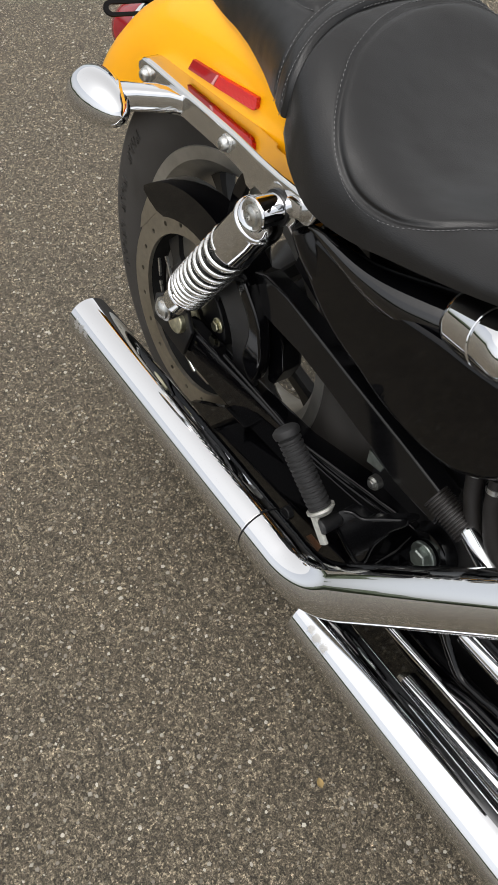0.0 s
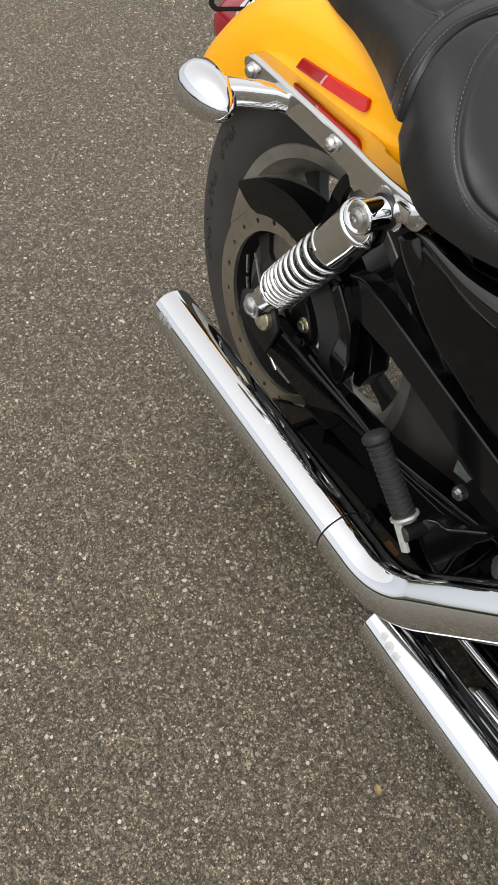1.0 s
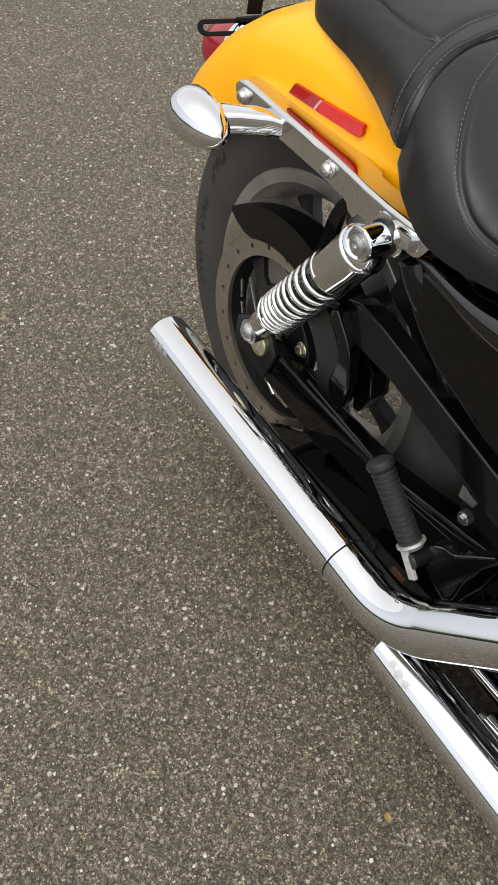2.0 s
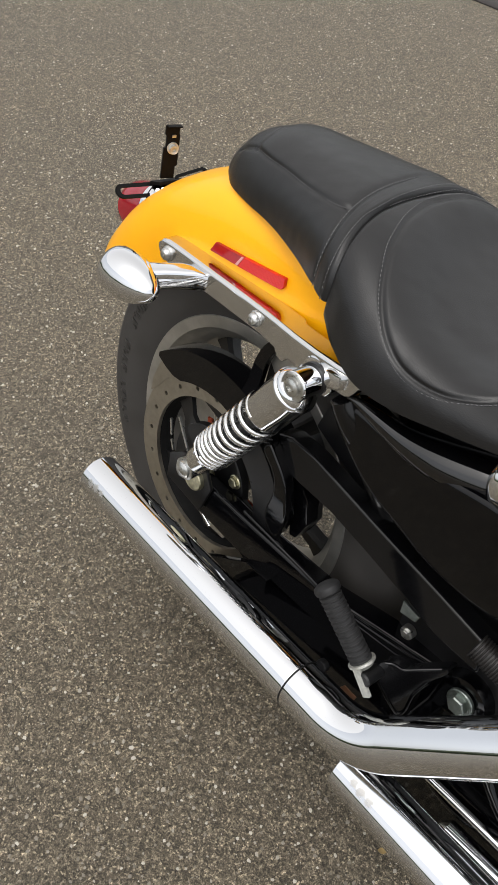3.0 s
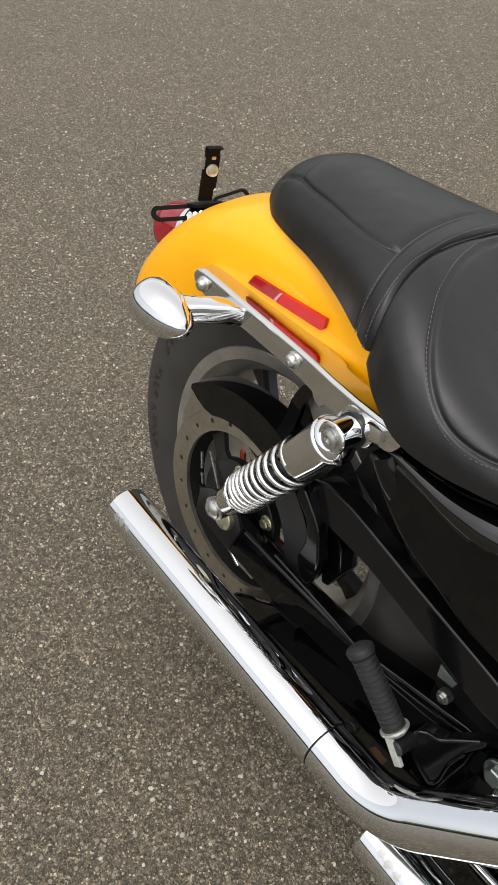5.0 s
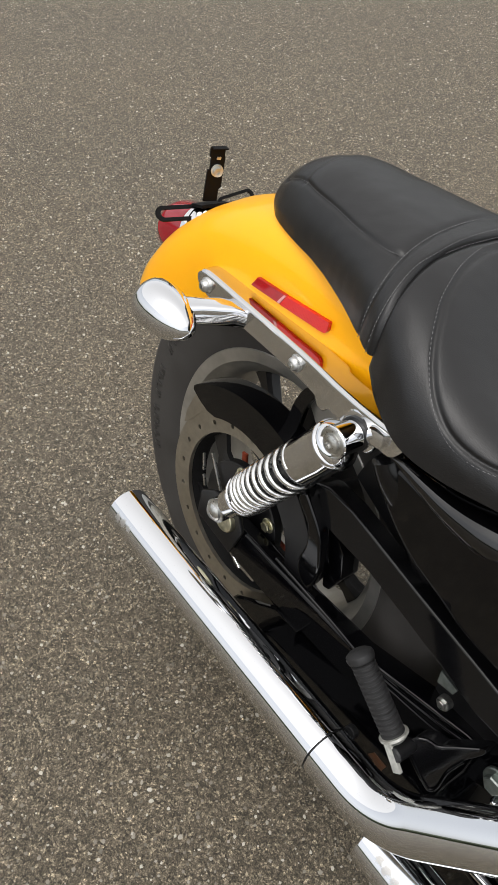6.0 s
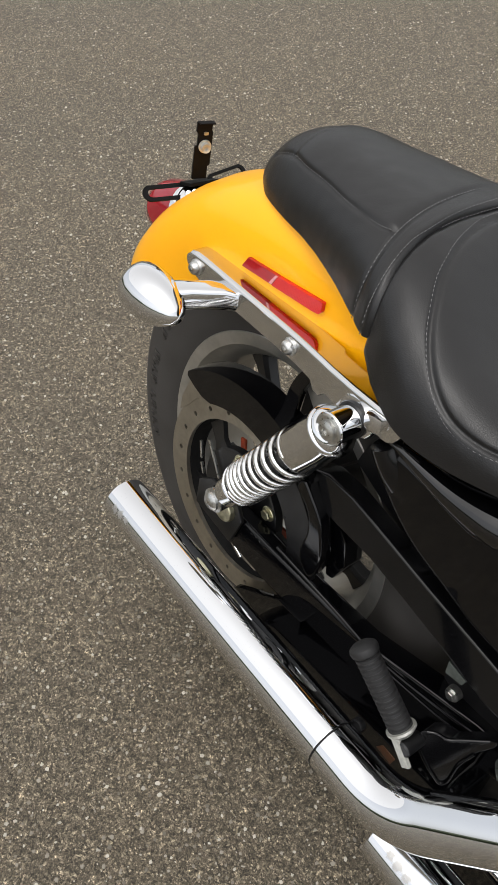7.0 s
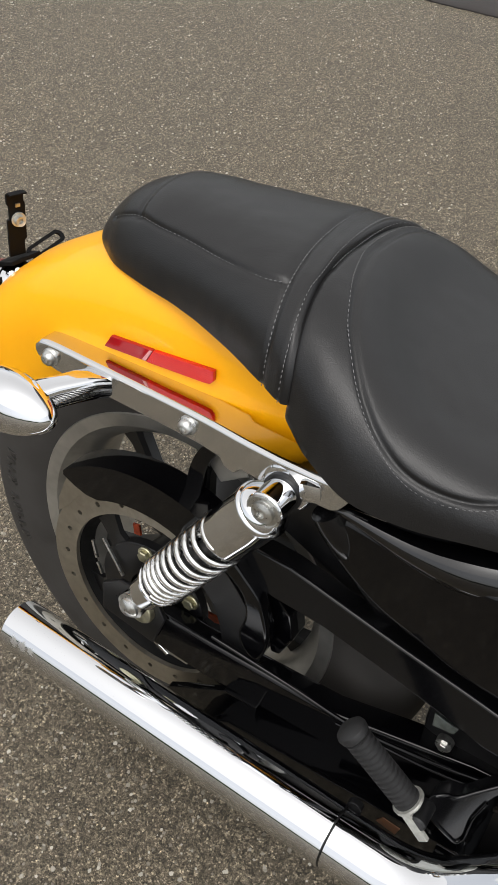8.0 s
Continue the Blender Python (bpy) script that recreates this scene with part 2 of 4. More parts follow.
def bevel(bm, width, seg=2, angle=30):
    edges = [e for e in bm.edges if len(e.link_faces) == 2 and e.calc_face_angle(0) > radians(angle)]
    if edges:
        bmesh.ops.bevel(bm, geom=edges, offset=width, segments=seg, profile=0.6, affect="EDGES", clamp_overlap=True)
    return bm


def box(c, size, turn=(0, 0, 0), width=0.002, bm=None):
    bm2 = bmesh.new()
    bmesh.ops.create_cube(bm2, size=1.0)
    bm2.transform(pose(*c, *turn) @ Matrix.Diagonal((*size, 1)))
    return bevel(bm2, width)


def slab(outline, y0, y1, width=0.002, seg=2):
    """A plate with an outline in x and z between two y; y0 and y1 are numbers or functions of x."""
    bm = bmesh.new()
    f = [y if callable(y) else (lambda x, v=y: v) for y in (y0, y1)]
    a = [bm.verts.new((x, f[0](x), z)) for x, z in outline]
    b = [bm.verts.new((x, f[1](x), z)) for x, z in outline]
    skin(bm, [a, b])
    bmesh.ops.recalc_face_normals(bm, faces=bm.faces)
    return bevel(bm, width, seg) if width else bm


def pillow(outline, y0, y1, r, seg=5):
    """A plate like slab, its near face (y0) rounded over by r all round."""
    bm = bmesh.new()
    n = len(outline)
    pts = [Vector((x, z)) for x, z in outline]
    area = sum(pts[k - 1].x * pts[k].y - pts[k].x * pts[k - 1].y for k in range(n))
    ins = []
    for k in range(n):
        t = (pts[(k + 1) % n] - pts[k - 1]).normalized()
        ins.append(Vector((-t.y, t.x)) * (1 if area > 0 else -1))
    rings = [[bm.verts.new((p.x, y1, p.y)) for p in pts]]
    for j in range(seg + 1):
        q = math.pi / 2 * j / seg
        rings.append([bm.verts.new((p.x + i.x * r * (1 - math.cos(q)), y0 + r * (1 - math.sin(q)), p.y + i.y * r * (1 - math.cos(q)))) for p, i in zip(pts, ins)])
    return skin(bm, rings)


def smooth_outline(pts, per=5):
    """A closed smooth outline through 2D points."""
    n, out = len(pts), []
    pts = [Vector((x, z, 0)) for x, z in pts]
    for k in range(n):
        p0, p1, p2, p3 = pts[k - 1], pts[k], pts[(k + 1) % n], pts[(k + 2) % n]
        for s in range(per):
            t = s / per
            v = 0.5 * (2 * p1 + (p2 - p0) * t + (2 * p0 - 5 * p1 + 4 * p2 - p3) * t * t + (3 * p1 - p0 - 3 * p2 + p3) * t ** 3)
            out.append((v.x, v.y))
    return out


def lerp(table, x):
    """Smooth value at x from rows of (x, value): a cubic through them."""
    if x <= table[0][0]:
        return table[0][1]
    if x >= table[-1][0]:
        return table[-1][1]
    k = max(i for i in range(len(table) - 1) if table[i][0] <= x)

    def slope(i):
        (a, u), (c, v) = table[max(i - 1, 0)], table[min(i + 1, len(table) - 1)]
        return (v - u) / (c - a)

    (a, u), (c, v) = table[k], table[k + 1]
    h = c - a
    t = (x - a) / h
    return (2 * t**3 - 3 * t * t + 1) * u + (t**3 - 2 * t * t + t) * h * slope(k) + (3 * t * t - 2 * t**3) * v + (t**3 - t * t) * h * slope(k + 1)


def merge(*bms):
    """Several bmeshes in one."""
    out = bmesh.new()
    for bm in bms:
        me = bpy.data.meshes.new("tmp")
        bm.to_mesh(me)
        bm.free()
        out.from_mesh(me)
        bpy.data.meshes.remove(me)
    return out


def part(name, bm, mat, parent=None, label="", sharp=38):
    bmesh.ops.recalc_face_normals(bm, faces=bm.faces)
    me = bpy.data.meshes.new(name)
    bm.to_mesh(me)
    bm.free()
    me.shade_smooth()
    me.set_sharp_from_angle(angle=radians(sharp))
    for m in mat if isinstance(mat, (list, tuple)) else (mat,):
        me.materials.append(m)
    ob = new(name, me)
    ob.parent = parent
    if sharp < 60:
        flat = ob.modifiers.new("weighted_normals", "WEIGHTED_NORMAL")
        flat.keep_sharp = True
    return tagged(ob, label)


def hexagon(o, d, r, h, bm=None):
    """A hexagon bolt head with a chamfered top."""
    return lathe(o, d, [(0, r), (h * 0.8, r), (h, r * 0.86)], 6)


# ---- ground ----
def ground_sheet():
    bm = bmesh.new()
    steps = [-400, -60, -12, -4, -2, -1, 0, 1, 2, 4, 12, 60, 400]
    vs = {(i, j): bm.verts.new((x, y, 0)) for i, x in enumerate(steps) for j, y in enumerate(steps)}
    for i in range(len(steps) - 1):
        for j in range(len(steps) - 1):
            bm.faces.new((vs[i, j], vs[i + 1, j], vs[i + 1, j + 1], vs[i, j + 1]))
    return bm


ground = part("ground", ground_sheet(), ASPHALT)
tagged(ground, "grey-brown worn asphalt with fine pale stones", "ground", kind="structure")


def chip_mesh(count):
    """Small angular stone chips, half sunk in the asphalt; the odd fifth are coarser ones."""
    rnd = random.Random(7)
    verts, faces = [], []
    for n in range(count):
        ahead = rnd.uniform(-0.85, 3.6)
        across = rnd.uniform(-1.1, 0.5 + 0.45 * max(ahead, 0))
        x, y = 0.62 * across - 0.785 * ahead, 0.785 * across + 0.62 * ahead
        r = 0.0012 + 0.0032 * rnd.random() ** 3.5 if n % 4 else 0.0019 + 0.0022 * rnd.random()
        k, turn, long = rnd.choice((4, 5, 5, 6)), rnd.uniform(0, 6.3), rnd.uniform(0.65, 1.0)
        h = r * rnd.uniform(0.25, 0.6)
        base = len(verts)
        for lift, f in ((-0.0005, 1.0), (h, 0.72)):
            for j in range(k):
                q = 2 * math.pi * j / k
                u, v = r * f * math.cos(q) * rnd.uniform(0.6, 1.25), r * f * long * math.sin(q) * rnd.uniform(0.7, 1.2)
                verts.append((x + u * math.cos(turn) - v * math.sin(turn), y + u * math.sin(turn) + v * math.cos(turn), lift))
        for j in range(k):
            i = (j + 1) % k
            faces.append((base + j, base + i, base + k + i, base + k + j))
        faces.append(tuple(base + k + j for j in range(k)))
    me = bpy.data.meshes.new("stone_chips")
    me.from_pydata(verts, [], faces)
    me.materials.append(PEBBLE)
    return me


chips = new("stone_chips", chip_mesh(36000))
tagged(chips, "small pale stone chips scattered in the asphalt", "stone chips", kind="stuff")


def leaf_mesh(size, seed):
    """A curled dry leaf with a midrib."""
    bm = bmesh.new()
    rings = []
    for k in range(9):
        u = k / 8
        w = size * 0.32 * math.sin(math.pi * min(u * 0.97 + 0.02, 1)) ** 0.8
        rings.append([bm.verts.new((size * (u - 0.5), w * v, 0.0015 + size * (0.10 * v * v + 0.08 * (u - 0.5) ** 2 + 0.03 * noise.noise((u * 3, v, seed))))) for v in (-1, -0.5, 0, 0.5, 1)])
    skin(bm, rings, False)
    ext = bmesh.ops.extrude_face_region(bm, geom=bm.faces[:])
    bmesh.ops.translate(bm, verts=[v for v in ext["geom"] if isinstance(v, bmesh.types.BMVert)], vec=(0, 0, 0.0006))
    return bm


for lx, ly, size, turn in ((0.460, -0.135, 0.013, 40), (0.519, -0.244, 0.014, 160)):
    leaf = part("dry_leaf", leaf_mesh(size, lx), LEAF)
    leaf.matrix_basis = pose(lx, ly, 0.0, 0, 0, turn)
    tagged(leaf, "tiny curled yellow-brown dry leaf lying on asphalt", "leaf", group="dry leaves")


def dark_strip_mesh():
    bm = bmesh.new()
    prof = [(2.63, -0.02), (2.632, 0.005), (2.640, 0.010), (2.67, 0.012), (4.6, 0.012), (4.6, -0.02)]
    rings = []
    for k in range(1201):
        x = -12 + 24 * k / 1200
        rings.append([bm.verts.new((x, y + (0.010 * noise.noise((x * 9, y, 0)) + 0.006 * noise.noise((x * 30, 3, 0))) * (y < 4), z)) for y, z in prof])
    return skin(bm, rings)


strip_new = part("pavement", dark_strip_mesh(), DARK_ASPHALT)
tagged(strip_new, "strip of newer dark grey asphalt with an uneven edge", "pavement", kind="structure")


def treeline_mesh():
    bm = bmesh.new()
    rings = []
    for k in range(120):
        a = 2 * math.pi * k / 120
        r = 60 + 5 * noise.noise((math.cos(a) * 3, math.sin(a) * 3, 0))
        h = 5.0 + 3.0 * noise.noise((math.cos(a) * 9, math.sin(a) * 9, 4))
        c, s = math.cos(a), math.sin(a)
        rings.append([bm.verts.new((c * (r + o), s * (r + o), z)) for o, z in ((0, -0.1), (-1, h * 0.5), (0.5, h * 0.85), (3, h), (6, -0.1))])
    rings.append(rings[0])
    return skin(bm, rings, caps=False)


treeline = part("backdrop", treeline_mesh(), HEDGE)
tagged(treeline, "low dark belt of far trees round the open lot", "backdrop", kind="structure")


# ---- the motorcycle, leaning on its far side; x ahead, y to its left, z up, the rear axle over the origin ----
LEAN_DEG, AXLE, MID = 9.0, 0.332, 0.026
bike = new("motorcycle")
bike.matrix_basis = pose(0, -0.052, 0.0011, -LEAN_DEG)
tagged(bike, "yellow and black cruiser motorcycle with chrome exhausts, parked on asphalt", "motorcycle")
HUB, NEAR_HUB = Vector((0, MID, AXLE)), Vector((0, 0, AXLE))


def polar(r, deg, y):
    return Vector((r * math.cos(radians(deg)), y, AXLE + r * math.sin(radians(deg))))


# -- rear wheel --
wheel = new("rear_wheel")
wheel.parent = bike
tagged(wheel, "cast rear wheel with black spokes and a worn road tyre")
tyre_half = [(-0.052, 0.203), (-0.060, 0.213), (-0.0655, 0.232), (-0.0675, 0.254), (-0.0655, 0.278), (-0.060, 0.296), (-0.055, 0.305), (-0.042, 0.316), (-0.024, 0.3235)]
tyre_prof = tyre_half + [(0, 0.326)] + [(-y, r) for y, r in tyre_half[::-1]] + [(0, 0.201)]
tyre = part("tyre", lathe(HUB, (0, 1, 0), tyre_prof, 128, ring=True), TYRE_RUBBER, wheel, "black road tyre with raised sidewall marks")
rim_prof = [(-0.060, 0.196), (-0.062, 0.213), (-0.058, 0.216), (-0.055, 0.204), (-0.040, 0.186), (-0.01, 0.182), (0.01, 0.182), (0.040, 0.186), (0.055, 0.204), (0.058, 0.216), (0.062, 0.213), (0.060, 0.196),
            (0.048, 0.188), (0.036, 0.176), (0.012, 0.172), (-0.012, 0.172), (-0.036, 0.176), (-0.048, 0.188)]
rim = part("rim", lathe(HUB, (0, 1, 0), rim_prof, 96, ring=True), CAST, wheel, "grey cast alloy rim")
hub_prof = [(-0.105, 0.0), (-0.105, 0.046), (-0.08, 0.050), (-0.03, 0.040), (0.03, 0.040), (0.06, 0.06), (0.08, 0.06), (0.08, 0.0)]
part("hub", lathe(HUB, (0, 1, 0), hub_prof, 48, caps=False), SATIN_BLACK, wheel)


def spoke_mesh(deg):
    rings = []
    bm = bmesh.new()
    for r, w, h, y in ((0.036, 0.017, 0.019, -0.01), (0.075, 0.012, 0.013, -0.012), (0.12, 0.011, 0.011, -0.010), (0.155, 0.013, 0.012, -0.004), (0.178, 0.021, 0.015, 0.0)):
        ring = []
        for u, v in ((-1, -0.6), (-0.6, -1), (0.6, -1), (1, -0.6), (1, 0.6), (0.6, 1), (-0.6, 1), (-1, 0.6)):
            ring.append(bm.verts.new(polar(r, deg, MID + y + v * h) + (polar(1, deg + 90, 0) - NEAR_HUB) * (u * w)))
        rings.append(ring)
    return skin(bm, rings)


for k in range(9):
    part("spoke", spoke_mesh(12 + 40 * k), SATIN_BLACK, wheel)


def disc_mesh():
    """A drilled brake disc: holes cut through by building the plate round them."""
    bm = bmesh.new()
    n, ri, rh, ro, hr, off = 20, 0.1135, 0.1272, 0.1465, 0.0035, 2.0
    step = 360 / n
    for k in range(n):
        c = off + step * k
        for side, y in ((0, -0.0895), (1, -0.0835)):
            hole = []
            for j in range(8):
                q = 2 * math.pi * j / 8 + math.pi / 8
                hole.append(bm.verts.new(polar(rh + hr * math.sin(q), c + math.degrees(hr * math.cos(q) / rh), y)))
            out = []
            for r, a in ((rh + 0.004, 0.5), (ro, 0.5), (ro, 0.17), (ro, -0.17), (ro, -0.5), (rh + 0.004, -0.5), (ri, -0.5), (ri, -0.17), (ri, 0.17), (ri, 0.5)):
                out.append(bm.verts.new(polar(r, c + a * step, y)))
            # hole vertices run from 22.5 degrees (forward, up) round; join them to the cell's outline
            links = [(0, [0, 1, 2]), (1, [2, 3]), (2, [3]), (3, [3, 4, 5]), (4, [5, 6]), (5, [6, 7]), (6, [7, 8]), (7, [8, 9, 0])]
            for h, some in links:
                for a, b in zip(some, some[1:]):
                    bm.faces.new((hole[h], out[a], out[b]))
                nxt = (h + 1) % 8
                bm.faces.new((hole[h], out[some[-1]], hole[nxt]))
            if side:
                for j in range(8):
                    bm.faces.new((low[j], low[(j + 1) % 8], hole[(j + 1) % 8], hole[j]))
                for j in range(1, 4):
                    bm.faces.new((lo[j], lo[j + 1], out[j + 1], out[j]))
                for j in range(6, 9):
                    bm.faces.new((lo[j], lo[j + 1], out[j + 1], out[j]))
            low, lo = hole, out
    bmesh.ops.remove_doubles(bm, verts=bm.verts, dist=0.00004)
    return bm


part("brake_disc", disc_mesh(), DISC, wheel, "drilled steel brake disc, dull and slightly worn")


# outer lip (0.134) is an added dark backing that blackens the drilled holes
part("disc_carrier", lathe(NEAR_HUB, (0, 1, 0), [(-0.0690, 0.1040), (-0.0800, 0.1110), (-0.0830, 0.1130), (-0.0822, 0.134), (-0.0785, 0.134), (-0.0770, 0.114), (-0.0640, 0.1060)], 80, ring=True), MATT_BLACK, wheel, "black disc carrier ring, widened to darken the disc holes")
part("carrier_hub", lathe(NEAR_HUB, (0, 1, 0), [(-0.087, 0.030), (-0.087, 0.070), (-0.085, 0.073), (-0.074, 0.073), (-0.074, 0.030)], 48, ring=True), SATIN_BLACK, wheel)
for k in range(5):
    bm = bmesh.new()
    rings = []
    for r, w, y0 in ((0.060, 0.020, -0.0865), (0.082, 0.011, -0.082), (0.108, 0.016, -0.076)):
        rings.append([bm.verts.new(polar(r, 64 + 72 * k, y) + (polar(1, 154 + 72 * k, 0) - NEAR_HUB) * u) for u, y in ((-w, y0), (w, y0), (w, y0 + 0.007), (-w, y0 + 0.007))])
    part("carrier_arm", bevel(skin(bm, rings), 0.0012, 1), SATIN_BLACK, wheel)


def edge_bar(a, b, y, w):
    """A narrow machined edge between two polar places (radius, degrees)."""
    p, q = polar(*a, y), polar(*b, y)
    return box((p + q) / 2, ((q - p).length, 0.0035, w), (0, -math.degrees(math.atan2(q.z - p.z, q.x - p.x)), 0), 0.0007)


for ends in (((0.094, 154), (0.080, 169)), ((0.078, 174), (0.071, 186)), ((0.088, 141), (0.040, 165)), ((0.056, 266), (0.068, 287)), ((0.072, 293), (0.092, 315))):
    part("machined_edge", edge_bar(*ends, -0.0915, 0.0036), STEEL, wheel, "bright machined spoke edge")
# two flat orange-red patches set inside the wheel
for ends, y, w in ((((0.075, 164), (0.066, 160)), -0.03, 0.016), (((0.066, 300), (0.097, 323)), -0.03, 0.014)):
    part("orange_mark", edge_bar(*ends, y, w), ORANGE_MARK, wheel, "small orange-red mark inside the wheel")


def sidewall_mark(a0, a1, r0, r1):
    """One unreadable raised sidewall letter as a plain bar."""
    bm = bmesh.new()
    rings = []
    for a, deep in ((a0 - 0.1, 0.002), (a0, -0.0017), (a1, -0.0017), (a1 + 0.1, 0.002)):
        rings.append([])
        for k in range(5):
            r = r0 + (r1 - r0) * k / 4
            y = MID - lerp([(q, -w) for w, q in tyre_half[1:7]], r)
            rings[-1].append(bm.verts.new(polar(r, a, y + (deep if 0 < k < 4 else 0.002))))
    return skin(bm, rings, False)


for k in range(16):
    if k not in (4, 5, 10):
        part("sidewall_mark", sidewall_mark(150 + k * 3.3, 151.0 + k * 3.3, 0.259, 0.281), MARK_RUBBER, tyre)
        part("sidewall_mark", sidewall_mark(151.5 + k * 3.3, 152.3 + k * 3.3, (0.259, 0.268, 0.272)[k % 3], (0.273, 0.281, 0.281)[k % 3]), MARK_RUBBER, tyre)
for k in (0, 1, 3, 4):
    part("disc_bolt", merge(hexagon(polar(0.0625, 26.6 + 72 * k, -0.0885), (0, -1, 0), 0.0078, 0.006), lathe(polar(0.0625, 26.6 + 72 * k, -0.0865), (0, -1, 0), [(0, 0.0105), (0.002, 0.0105), (0.003, 0.0096), (0.003, 0.0)], 28)), BRASS_ZINC, wheel, "yellow zinc-plated disc bolt")
part("axle_nut", merge(hexagon((0.0, -0.098, AXLE), (0, -1, 0), 0.016, 0.014), lathe((0, -0.088, AXLE), (0, -1, 0), [(0, 0.02), (0.011, 0.02)], 32)), BRASS_ZINC, wheel, "yellow zinc-plated axle nut")

# -- swingarm, caliper guard --
arm = part("swingarm", slab([(-0.03, 0.300), (-0.02, 0.340), (0.03, 0.350), (0.10, 0.345), (0.25, 0.333), (0.40, 0.342), (0.485, 0.345), (0.49, 0.310), (0.45, 0.292), (0.25, 0.276), (0.10, 0.284), (0.02, 0.292)], lambda x: lerp([(-0.03, -0.116), (0.08, -0.113), (0.25, -0.100), (0.40, -0.074), (0.49, -0.068)], x), lambda x: lerp([(-0.03, -0.092), (0.08, -0.090), (0.25, -0.070), (0.40, -0.040), (0.49, -0.034)], x), 0.005, 3), GLOSS_BLACK, bike, "gloss black box-section swingarm")
part("axle_plate", slab([(-0.045, 0.310), (-0.045, 0.352), (-0.02, 0.372), (0.03, 0.378), (0.045, 0.35), (0.03, 0.300)], -0.121, -0.115, 0.002), SATIN_BLACK, arm)
pts = [polar(0.138, a, 0) for a in range(60, 124, 6)] + [polar(0.146, 126, 0), polar(0.160, 130, 0), polar(0.176, 132.5, 0), polar(0.181, 131, 0)] + [polar(0.181 + 0.00008 * (128 - a), a, 0) for a in range(128, 46, -6)]
guard = bmesh.new()
a = [guard.verts.new((p.x, -0.100, p.z)) for p in pts]
b = [guard.verts.new((p.x, -0.062, p.z)) for p in pts]
skin(guard, [a, b])
part("disc_guard", bevel(guard, 0.003, 2, 50), GLOSS_BLACK, bike, "gloss black curved guard over the brake disc")
tab_edge = [(0.172, 134.5), (0.166, 140), (0.158, 150), (0.149, 158), (0.143, 150), (0.1435, 138), (0.1435, 128), (0.150, 127)]
part("guard_tab", slab([(polar(r, a, 0).x, polar(r, a, 0).z) for r, a in tab_edge], -0.0905, -0.0875, 0.0008), DISC, bike, "dull steel tab between the disc guard and the disc")
rail_mesh = slab([(0.10, 0.480), (0.129, 0.491), (0.17, 0.490), (0.22, 0.482), (0.29, 0.471), (0.3825, 0.458), (0.458, 0.446), (0.462, 0.410), (0.40, 0.411), (0.357, 0.421), (0.28, 0.435), (0.22, 0.444), (0.15, 0.446), (0.10, 0.450)], -0.093, -0.068, 0.0034, 3)
for v in rail_mesh.verts:
    v.co.y -= 0.17 * (0.45 - v.co.z)
rail = part("frame_rail", rail_mesh, FRAME_BLACK, bike, "gloss black box-section frame rail")
part("frame_upright", sweep(spline([(0.206, -0.112, 0.612), (0.222, -0.106, 0.585), (0.243, -0.082, 0.535), (0.268, -0.060, 0.480), (0.292, -0.048, 0.435), (0.31, -0.045, 0.40)]), 0.0165, 24), FRAME_BLACK, bike, "gloss black frame tube behind the side cover")
# added black plate, only there to keep the gap under the strut dark
part("gap_backing", slab([(0.135, 0.50), (0.16, 0.595), (0.235, 0.60), (0.31, 0.47), (0.30, 0.43)], -0.052, -0.040, 0.003), SATIN_BLACK, bike)
caliper = part("caliper", slab([(0.130, 0.432), (0.140, 0.440), (0.161, 0.432), (0.176, 0.419), (0.184, 0.383), (0.172, 0.351), (0.161, 0.348), (0.150, 0.39)], -0.082, -0.052, 0.003, 2), GLOSS_BLACK, bike, "angular gloss black brake caliper")
cover_arc = [polar(0.1075, a, 0) for a in range(-34, 68, 6)] + [polar(0.156, a, 0) for a in range(66, -36, -6)]
part("disc_cover", slab([(v.x, v.z) for v in cover_arc], -0.098, -0.0915, 0.0015), SATIN_BLACK, bike, "satin black cover over the front of the brake disc")
part("caliper_arm", slab(smooth_outline([(0.112, 0.478), (0.131, 0.463), (0.146, 0.448), (0.157, 0.427), (0.166, 0.390), (0.160, 0.357), (0.150, 0.353), (0.138, 0.362), (0.131, 0.381), (0.136, 0.414), (0.128, 0.441), (0.105, 0.462)], 4), -0.106, -0.088, 0.004, 3), GLOSS_BLACK, caliper, "curved gloss black arm with a bright edge")

# -- yellow rear fender --
def fender_mesh():
    bm = bmesh.new()
    sec = [(-0.0915, 0.272), (-0.092, 0.300), (-0.0915, 0.325), (-0.089, 0.345), (-0.083, 0.363), (-0.072, 0.379), (-0.055, 0.390), (-0.030, 0.397), (0, 0.400)]
    sec = sec + [(-y, r) for y, r in sec[-2::-1]]
    outer, inner = [], []
    for k in range(49):
        d = 60 + 2.0 * k
        low = lerp([(50, 0.312), (62, 0.298), (76, 0.280), (88, 0.272), (118, 0.272), (140, 0.288), (150, 0.306), (156, 0.335)], d)
        end = max(0.0, (d - 146) / 10)
        ro = [max(r, low + 0.0008 * n) - 0.004 * end * end for n, (y, r) in enumerate(sec[:9])]
        ro = ro + ro[-2::-1]
        outer.append([bm.verts.new(polar(r, d, MID + y * (1 - 0.03 * end * end))) for (y, _), r in zip(sec, ro)])
        inner.append([bm.verts.new(polar(r - 0.003, d, MID + y * (1 - 0.03 * end * end) * 0.97)) for (y, _), r in zip(sec, ro)])
    skin(bm, outer, False)
    skin(bm, inner, False)
    for e in (0, -1):
        skin(bm, [outer[e], inner[e]], False)
    for e in (0, -1):
        for k in range(48):
            bm.faces.new((outer[k][e], outer[k + 1][e], inner[k + 1][e], inner[k][e]))
    return bm


fender = part("rear_fender", fender_mesh(), YELLOW, bike, "glossy yellow steel rear fender", sharp=50)


